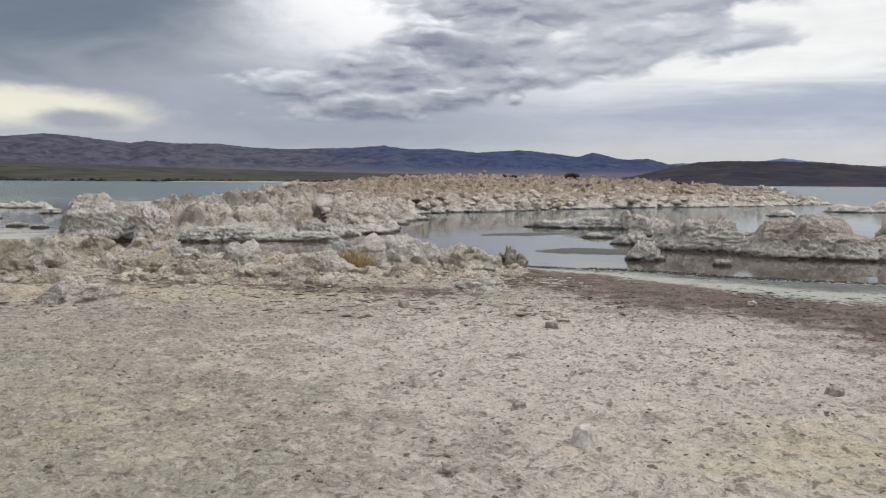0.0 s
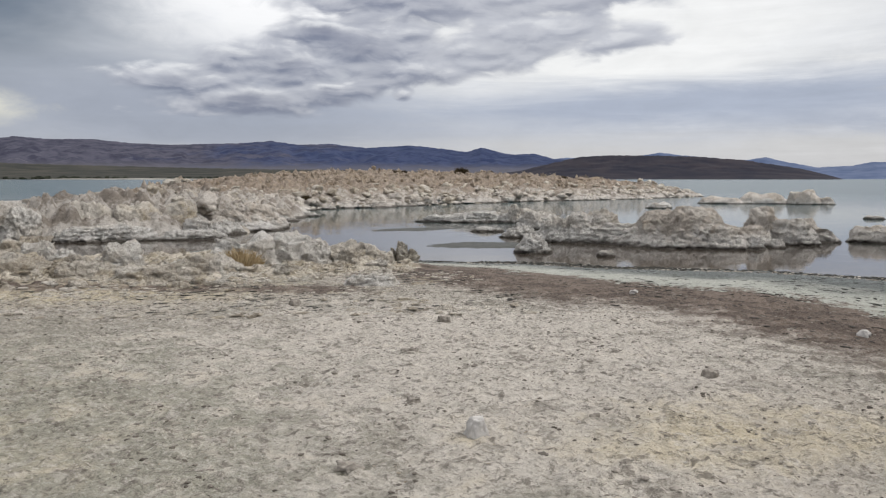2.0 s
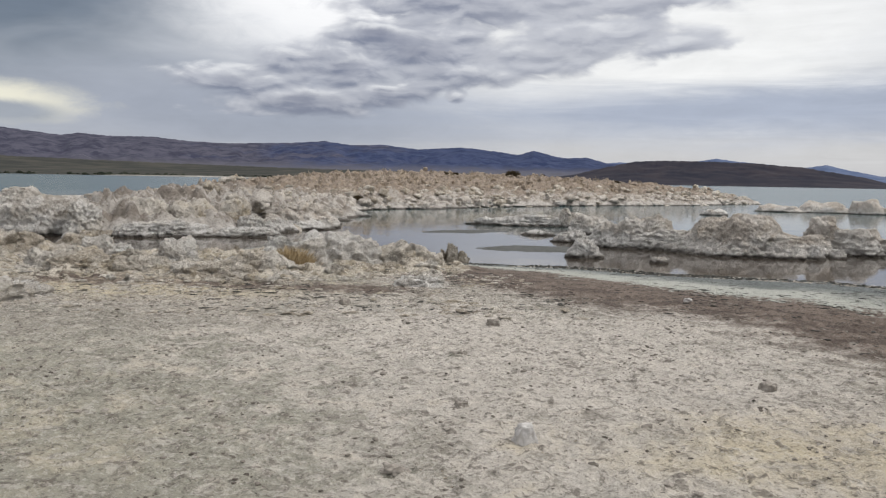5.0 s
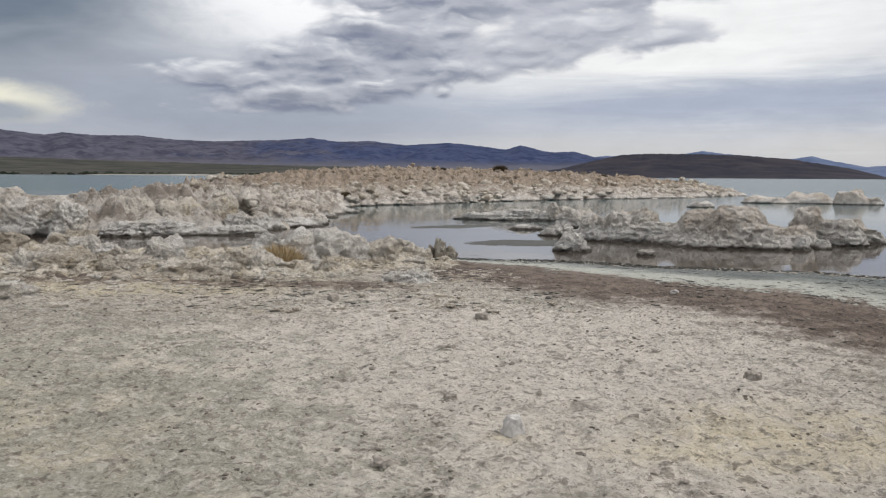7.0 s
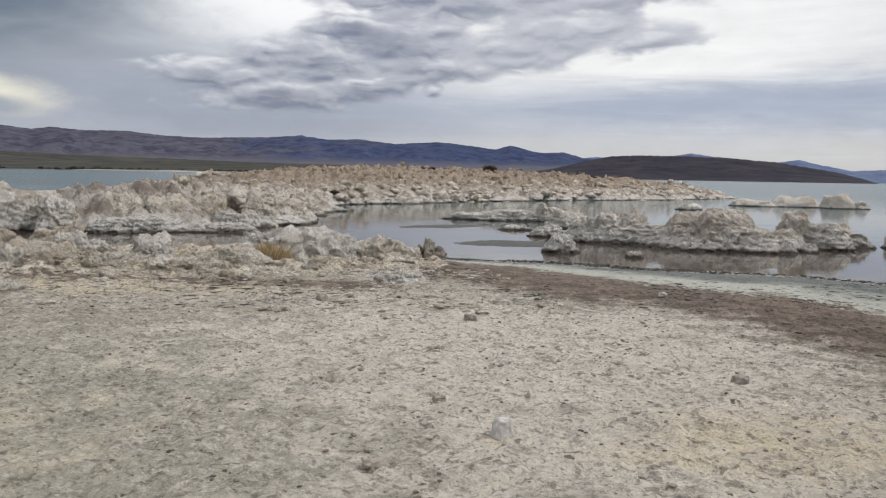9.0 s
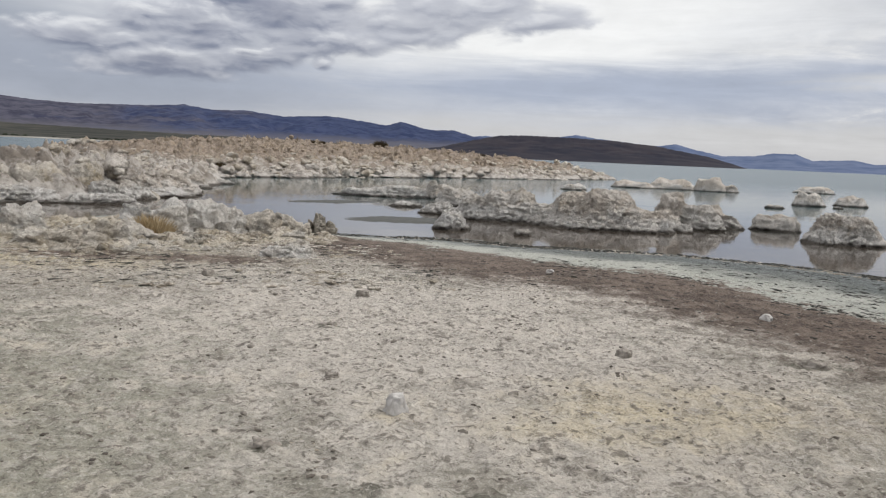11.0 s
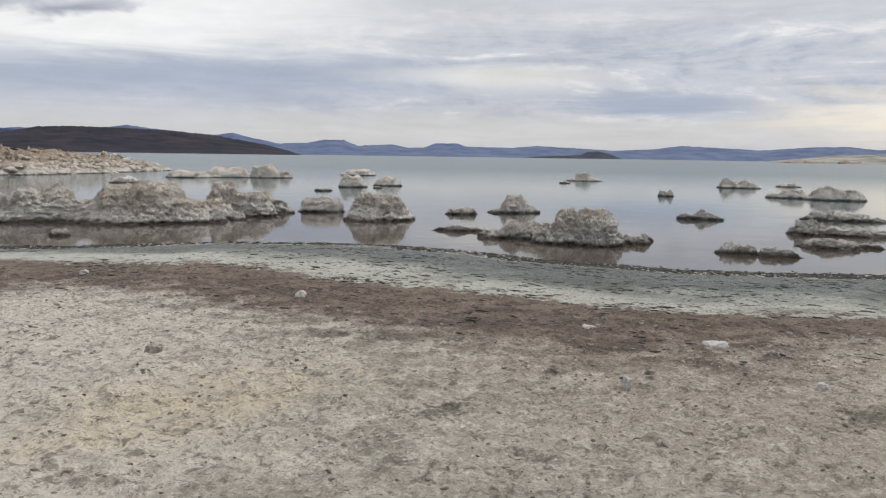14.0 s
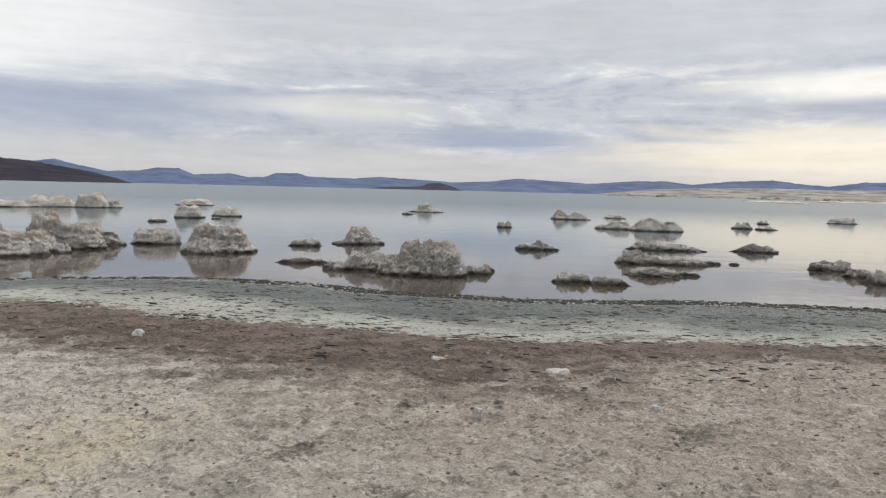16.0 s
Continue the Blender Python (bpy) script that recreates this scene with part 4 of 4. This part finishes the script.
for x, y, w, d, h in ((22.0, 21.1, 1.15, 0.6, 0.29), (17.06, 16.4, 1.4, 0.56, 0.2), (64.1, 45.7, 3.1, 1.9, 0.43), (63.9, 45.5, 1.8, 1.3, 0.89), (56.3, 42.1, 0.9, 0.5, 0.27),
                      (43.0, 24.6, 0.9, 0.54, 0.41), (27.7, 14.3, 1.7, 0.7, 0.38), (61.4, 28.9, 2.9, 1.7, 0.83), (68.6, 27.9, 1.8, 1.1, 0.4), (48.4, 19.4, 2.7, 1.4, 0.55), (48.0, 16.7, 3.0, 1.5, 0.81)):
    rock(x, y, w, d, h, LAKE, group="lake rocks", level=5 if math.hypot(x, y) < 45 else 4, peak=0.8, skirt=1.0, knob=1.5)
for x, y, w, d, h in ((31.9, 10.7, 2.7, 1.1, 0.42), (24.9, 9.3, 1.14, 0.9, 0.50), (25.5, 8.5, 2.6, 1.0, 0.29), (21.4, 7.4, 1.4, 0.7, 0.27), (22.2, 6.7, 0.6, 0.3, 0.13), (18.3, 8.4, 0.94, 0.5, 0.29),
                      (18.5, 7.5, 0.88, 0.44, 0.23), (19.0, 11.3, 0.43, 0.26, 0.21), (57.9, 14.1, 1.34, 0.8, 0.54), (57.8, 12.5, 1.33, 0.8, 0.26), (69.4, 15.3, 0.85, 0.5, 0.37), (34.05, 7.6, 1.65, 0.83, 0.39)):
    rock(x, y, w, d, h, LAKE, group="lake rocks", level=5 if math.hypot(x, y) < 45 else 4, peak=0.8, skirt=1.0, knob=1.5)
for x, y, w, d, h in ((80.3, 10.9, 2.3, 1.4, 0.65), (27.4, 3.8, 1.4, 0.7, 0.37), (25.6, 2.85, 0.83, 0.4, 0.26), (24.2, 1.8, 1.5, 0.74, 0.45),
                      (-32.1, 61.8, 3.2, 1.6, 0.55), (-34.3, 61.8, 2.2, 1.1, 0.47), (-25.6, 52, 1.34, 0.94, 0.61), (-25, 44.6, 0.5, 0.35, 0.22), (-20.1, 37.5, 0.93, 0.56, 0.23), (-18.5, 36.4, 0.8, 0.48, 0.15), (-19.4, 34.1, 0.5, 0.4, 0.43)):
    rock(x, y, w, d, h, LAKE, group="lake rocks", level=5 if math.hypot(x, y) < 45 else 4, peak=0.8, skirt=1.0, knob=1.5)
rock(17.72, 20.9, 2.26, 1.75, 0.98, "domed grey tufa rock mirrored in the calm lake", group="lake rocks", level=6, flat=0.75, peak=0.12, skirt=0.3, cuts=5)
rock(16.95, 14.0, 2.2, 1.0, 0.50, "low tufa ledge beside a bigger block in the lake", group="lake rocks", level=6, flat=0.3, humps=((-0.7, 0.3, 0.5), (0.0, 0.4, 0.8), (0.6, 0.5, 1.0)))
rock(17.2, 12.3, 2.3, 1.4, 0.96, "tan craggy tufa block at the lake edge", material=TUFA_GREY, group="lake rocks", level=6, flat=1.0, peak=0.12, skirt=0.4, knob=1.1, cuts=3,
     humps=((-0.75, 0.3, 0.62), (-0.15, 0.35, 0.92), (0.5, 0.55, 1.0)))
rock(17.1, 11.45, 1.2, 0.85, 0.74, "white-faced craggy tufa block at the lake edge", material=TUFA_WHITE, group="lake rocks", level=6, flat=0.9, peak=0.15, knob=1.2, cuts=3)
rock(18.2, 11.15, 0.85, 0.5, 0.24, "knobby tufa tail of the block in the lake", material=TUFA_GREY, group="lake rocks", level=5)

for x, y, w, d, h in ((330, 62, 9, 4, 0.8), (372, 72, 12, 4, 0.7), (395, 86, 20, 6, 0.8), (520, 76, 22, 6, 1.0), (565, 62, 34, 8, 1.1)):
    rock(x, y, w, d, h, "low tufa skerry far out before the pale shore", group="far skerries", level=4, flat=0.8, peak=0.6)
for x, y, w, d, h in ((23.4, 20.6, 0.3, 0.2, 0.10), (34.5, 41.2, 0.55, 0.4, 0.14), (33.2, 12.3, 0.35, 0.25, 0.13), (26.6, 7.3, 0.55, 0.35, 0.12), (27.0, 6.7, 0.3, 0.2, 0.08)):
    rock(x, y, w, d, h, "small tufa nub just breaking the lake's surface", group="lake rocks", level=4)

# ---- stones lying on the beach ----
for x, y, w, d, h, text in ((0.84, 4.96, 0.15, 0.12, 0.13, "pale blocky tufa stone lying on the crusted mud"), (3.11, 6.33, 0.15, 0.12, 0.09, "dark grey stone lying on the crusted mud"),
                            (1.24, 9.34, 0.18, 0.14, 0.09, "grey rounded stone on the crusted mud"), (-0.59, 10.78, 0.17, 0.14, 0.12, "small grey stone on the crusted mud"),
                            (7.01, 4.63, 0.16, 0.12, 0.06, "white tufa pebble on the brown mud"), (7.25, 3.36, 0.26, 0.2, 0.08, "pale flat stone at the brown mud"),
                            (5.83, 8.13, 0.16, 0.13, 0.09, "pale pebble on the brown mud"), (5.71, 3.13, 0.08, 0.06, 0.05, "dark pebble on the crusted mud")):
    rock(x, y, w, d, h, text, name="stone", z=ground_z(x, y) - 0.015, level=4, material=DARK_STONE if "dark" in text or "grey" in text else STONE, peak=0.1, knob=0.6, skirt=0.0, flat=1.0)
for x, y, w, h, dark in ((7.21, 2.79, 0.13, 0.09, 1), (5.81, 3.19, 0.09, 0.06, 1), (5.31, 3.09, 0.10, 0.12, 0), (4.0, 3.65, 0.12, 0.05, 1), (5.29, 3.76, 0.16, 0.06, 1), (4.33, 2.21, 0.07, 0.04, 1),
                         (9.38, 1.82, 0.22, 0.09, 1), (0.01, 4.46, 0.17, 0.05, 1), (0.64, 7.56, 0.16, 0.06, 1), (0.51, 5.78, 0.10, 0.04, 1), (-3.17, 6.72, 0.05, 0.04, 1), (3.14, 4.9, 0.06, 0.04, 1),
                         (0.7, 7.6, 0.10, 0.05, 1), (4.56, 11.81, 0.14, 0.08, 0), (4.81, 6.03, 0.24, 0.07, 1), (6.44, 2.08, 0.11, 0.06, 0)):
    rock(x, y, w, w * 0.75, h, "dark crumbly mud clod on the crusted beach" if dark else "pale weathered stone on the crusted beach", name="clod" if dark else "stone",
         z=ground_z(x, y) - 0.01, level=4, material=DARK_STONE if dark else STONE, peak=0.5 if dark else 0.15, skirt=0.4 if dark else 0.0, group="clods on the beach" if dark else "")
rock(-5.14, 11.13, 1.2, 0.8, 0.36, "low weathered tufa slab on the sandy shore", z=ground_z(-5.14, 11.13) - 0.06, material=TUFA_CRUST, peak=0.5, skirt=0.2)
rock(0.54, 13.38, 1.0, 0.8, 0.28, "low whitish tufa hummock on the mud", z=ground_z(0.54, 13.38) - 0.07, material=TUFA_CRUST, skirt=0.8)


# ---- loose stuff on the beach ----
def on_beach(x0, x1, y0, y1, near, far, lift=0.0, keep=None):
    def place(rng, n):
        p = np.column_stack([rng.uniform(x0, x1, n), rng.uniform(y0, y1, n)])
        d = inland(p, SHORE)
        ok = (d > near) & (d < far)
        if keep:
            ok &= keep(p, rng)
        return np.column_stack([p, beach_height(p, d) + lift])[ok]
    return place


def along_shore(at, rng):
    """The direction of the waterline near each place."""
    seg = SHORE[2:26]
    k = np.argmin(((seg[None] - at[:, None, :2]) ** 2).sum(2), 1)
    v = seg[np.minimum(k + 2, len(seg) - 1)] - seg[np.maximum(k - 2, 0)]
    return np.arctan2(v[:, 1], v[:, 0]) + rng.normal(0, 0.25, len(at))


def patchy(scale, least, seed):
    """Keeps what falls into the patches of a coarse field."""
    return lambda p, rng: perlin(np.column_stack([p * scale, np.full(len(p), seed)])) + 0.35 * (rng.rand(len(p)) - 0.5) > least


def behind_beach(p, rng):
    return p[:, 1] > 13.0 + 0.9 * np.maximum(p[:, 0] + 1.5, 0)


scatter("mud_clods", "small grey mud clods and crumbs on the crusted beach", "clods", CLOD, 11, 11000, on_beach(-7, 11, -0.8, 12.5, 7.5, 30, -0.002, patchy(2.2, 0.12, 1.0)), (0.003, 0.022), (0.25, 0.6))
scatter("salt_crumbs", "pale salt crust crumbs on the beach", "crumbs", TUFA_SHORE, 12, 6500, on_beach(-7, 11, -0.8, 12.5, 8.8, 30, 0.0, patchy(0.9, 0.0, 4.0)), (0.004, 0.013), (0.3, 0.6))
scatter("algae_flakes", "dark dried algae flakes lying along the shore", "algae", ALGAE, 13, 1700, on_beach(1, 17, 0.5, 20, 0.8, 8.6, 0.0, patchy(0.55, -0.1, 7.0)), (0.006, 0.045), (0.08, 0.25), along=along_shore)
scatter("wrack_line", "black wrack heaped along the waterline", "wrack", ALGAE, 14, 6500, on_beach(1, 19.5, 0.5, 22, -0.7, 0.8, 0.0, patchy(0.8, -0.1, 9.0)), (0.008, 0.055), (0.25, 0.7))
scatter("algae_flakes", "black algae shreds strewn in rows over the wet mud", "algae", ALGAE, 18, 3000, on_beach(5, 19, -1, 14, 1.4, 6.8, 0.0, patchy(0.7, 0.05, 3.0)), (0.006, 0.042), (0.1, 0.35), along=along_shore)
scatter("wrack_line", "thick black wrack and froth heaped in a band at the water's edge", "wrack", ALGAE, 22, 9000, on_beach(3, 21, -1, 20, -0.5, 1.0, 0.0, patchy(0.5, -0.25, 2.5)), (0.010, 0.06), (0.3, 0.7))
scatter("froth", "pale dried froth and crust crumbs between the wrack", "crumbs", TUFA_SHORE, 23, 3500, on_beach(3, 21, -1, 20, 0.0, 1.1, 0.0), (0.010, 0.05), (0.2, 0.5))
scatter("wrack_line", "speckled black wrack in the shallows along the waterline", "wrack", ALGAE, 19, 9000, on_beach(9, 24, -2, 14, -0.9, 0.7, 0.0, patchy(0.6, -0.15, 6.0)), (0.008, 0.04), (0.3, 0.8))
scatter("mud_clods", "dark crumbly mud clods strewn on the dry crust", "clods", DARK_STONE, 20, 3800, on_beach(-7, 11, -0.8, 12.5, 7.0, 30, -0.004, patchy(1.3, 0.16, 8.0)), (0.006, 0.034), (0.3, 0.7))
scatter("algae_flakes", "dark algae shreds caught on the brown mud", "algae", ALGAE, 21, 1300, on_beach(2, 14, -1, 14, 5.8, 9.2, 0.0, patchy(0.9, 0.02, 5.5)), (0.006, 0.034), (0.15, 0.4), along=along_shore)
scatter("rubble", "crumbled tufa fragments at the foot of the mounds", "rubble", TUFA_SHORE, 15, 1500, on_beach(-11, 1.5, 12.6, 18.5, 1.5, 30, -0.02, behind_beach), (0.02, 0.15), (0.35, 0.8), level=2)
scatter("crust_flakes", "broken pale crust flakes on the yellowish sand", "crust", TUFA_SHORE, 16, 2600, on_beach(-10, 2.5, 9.8, 16, 1.5, 40, 0.0, patchy(0.7, -0.1, 2.0)), (0.015, 0.10), (0.1, 0.35))
scatter("algae_flakes", "dark streaks of dried algae on the yellowish sand", "algae", ALGAE, 17, 1700, on_beach(-10, 2.5, 10.2, 16, 1.5, 40, 0.0, patchy(0.5, 0.0, 5.0)), (0.008, 0.06), (0.06, 0.2), along=lambda at, rng: rng.normal(0.2, 0.3, len(at)))


# ---- mud bars in the pool ----
def mud_bar(x, y, w, d, turn):
    """A flat lens of wet gravelly mud that just breaks the surface."""
    nx, ny = 90, 34
    u, v = np.meshgrid(np.linspace(-1, 1, nx), np.linspace(-1, 1, ny))
    p = np.column_stack([u.ravel() * w / 2, v.ravel() * d / 2])
    q = np.column_stack([p, np.full(len(p), x)])
    r = np.sqrt((u.ravel() * 1.05) ** 2 + v.ravel() ** 2) + 0.25 * fbm(q * 0.8, 3)
    z = 0.055 * (1 - smooth(r, 0.35, 1.0)) - 0.022 + 0.014 * billow(q * 4, 3)
    ob = mesh_object("mud_bar", np.column_stack([p, z]), grid_faces(nx, ny), MUD)
    ob.matrix_world = pose(x, y, 0, 0, 0, turn)
    tagged(ob, "low bar of wet dark gravelly mud in the pool", "mud bar", "mud bars")


MUD = Mat("wet_gravelly_mud")
MUD = MUD.done(MUD.mix(MUD.ramp(MUD.noise(12.0, 6, 0.7), 0.4, 0.62), (0.018, 0.020, 0.016), (0.075, 0.075, 0.062)), 0.55, MUD.bump(MUD.noise(25.0, 5, 0.7), 0.02), 0.4)
mud_bar(4.95, 25.89, 5.05, 3.2, 10)
mud_bar(3.57, 34.34, 5.62, 2.2, 27)


# ---- shrubs and dry grass ----
def blades(count, radius, height, seed, lean=0.5, width=0.02):
    rnd = random.Random(seed)
    verts, faces = [], []
    for _ in range(count):
        a, r = rnd.uniform(0, 2 * math.pi), radius * math.sqrt(rnd.random())
        x, y = r * math.cos(a), r * math.sin(a)
        h = height * rnd.uniform(0.5, 1.0) * (1 - 0.5 * (r / radius) ** 2)
        bx, by = lean * h * rnd.uniform(-1, 1) + 0.4 * x, lean * h * rnd.uniform(-1, 1) + 0.4 * y
        t = rnd.uniform(0, math.pi)
        wx, wy = width * math.cos(t), width * math.sin(t)
        n = len(verts)
        verts += [(x - wx, y - wy, -0.05), (x + wx, y + wy, -0.05), (x + bx * 0.5 + wx * 0.7, y + by * 0.5 + wy * 0.7, h * 0.6),
                  (x + bx * 0.5 - wx * 0.7, y + by * 0.5 - wy * 0.7, h * 0.6), (x + bx, y + by, h)]
        faces += [(n, n + 1, n + 2, n + 3), (n + 3, n + 2, n + 4)]
    return verts, faces


SHRUB = plain("dark_shrub_twigs", (0.035, 0.027, 0.016), (0.10, 0.075, 0.042), 3.0, 0.9)
FADED = plain("faded_dry_grass", (0.24, 0.192, 0.137), (0.37, 0.313, 0.237), 0.6, 0.9)
STRAW = plain("dry_straw_grass", (0.36, 0.275, 0.16), (0.48, 0.385, 0.245), 5.0, 0.9)


def shrub(x, y, size, seed, name="shrub", label="dark brown rounded shrub on the peninsula", material=None, z=None, count=900):
    base = new(name)
    base.matrix_world = pose(x, y, spit_z(x, y) if z is None else z)
    verts, faces = blades(count, size / 2, size * 0.72, seed, 0.35, 0.015 * size)
    mesh_object("crown", verts, faces, material or SHRUB, base, shade=False)
    verts, faces = blades(24, size / 5, size * 0.45, seed + 50, 0.5, 0.03 * size)
    mesh_object("stems", verts, faces, STEM, base, shade=False)
    tagged(base, label, name.split("_")[-1], "shrubs" if name == "shrub" else "")


STEM = plain("grey_brown_stems", (0.05, 0.04, 0.03), (0.13, 0.10, 0.075), 4.0, 0.9)
shrub(15.4, 96.5, 1.45, 1)
shrub(27.5, 94.0, 1.0, 2)
shrub(7.0, 93.0, 0.8, 3)
shrub(8.2, 94.0, 0.6, 4)
shrub(-2.0, 58.8, 0.6, 5)
shrub(12.0, 99.0, 0.7, 6)
shrub(20.0, 101.0, 0.6, 7)
shrub(-1.0, 92.0, 0.7, 8)
shrub(-1.9, 16.0, 0.72, 9, "grass_tuft", "yellow-brown dry grass tuft on a tufa mound", STRAW, ground_z(-1.95, 16.15) - 0.02, 1500)


def strewn_tufts():
    """Low dry tufts over the top of the peninsula."""
    rng = np.random.RandomState(21)
    verts, faces = [], []
    at = on_spit(9, 40)(rng, 3000)[:420]
    for k, (x, y, z) in enumerate(at):
        s = rng.uniform(0.3, 0.8)
        v, f = blades(16, s / 2, s * 0.8, k, 0.5, 0.03)
        n = len(verts)
        verts += [(a + x, b + y, c + z) for a, b, c in v]
        faces += [tuple(i + n for i in q) for q in f]
    ob = mesh_object("grass_tufts", verts, faces, FADED, shade=False)
    tagged(ob, "dry straw tufts over the peninsula", "grass", kind="stuff")


strewn_tufts()

# ---- trees on the far shore ----
FAR_TREE = plain("far_dark_trees", (0.012, 0.016, 0.012), (0.035, 0.04, 0.026), 0.2, 1.0)


def far_groves():
    def place(rng, n):
        az = np.radians(np.concatenate([rng.normal(-29.5, 1.6, n // 2), rng.normal(-17, 1.4, n // 4), rng.normal(-9, 1.5, n // 8), rng.uniform(-45, -4, n // 8)]))
        dist = rng.uniform(1530, 1640, len(az))
        return np.column_stack([np.sin(az) * dist, np.cos(az) * dist, np.full(len(az), 1.0)])[rng.permutation(len(az))]
    scatter("far_trees", "dark groves along the far shore", "trees", FAR_TREE, 31, 420, place, (1.5, 6.0), (0.5, 0.9), level=2)


far_groves()


def far_knolls():
    def place(rng, n):
        az, dist = np.radians(rng.uniform(67.5, 95, n)), rng.uniform(880, 1040, n)
        return np.column_stack([np.sin(az) * dist, np.cos(az) * dist, np.full(n, -0.2)])
    scatter("far_knolls", "tufa knolls scattered along the far shore", "knolls", TUFA_TAN, 33, 260, place, (0.8, 5.5), (0.25, 0.7), level=2)


far_knolls()
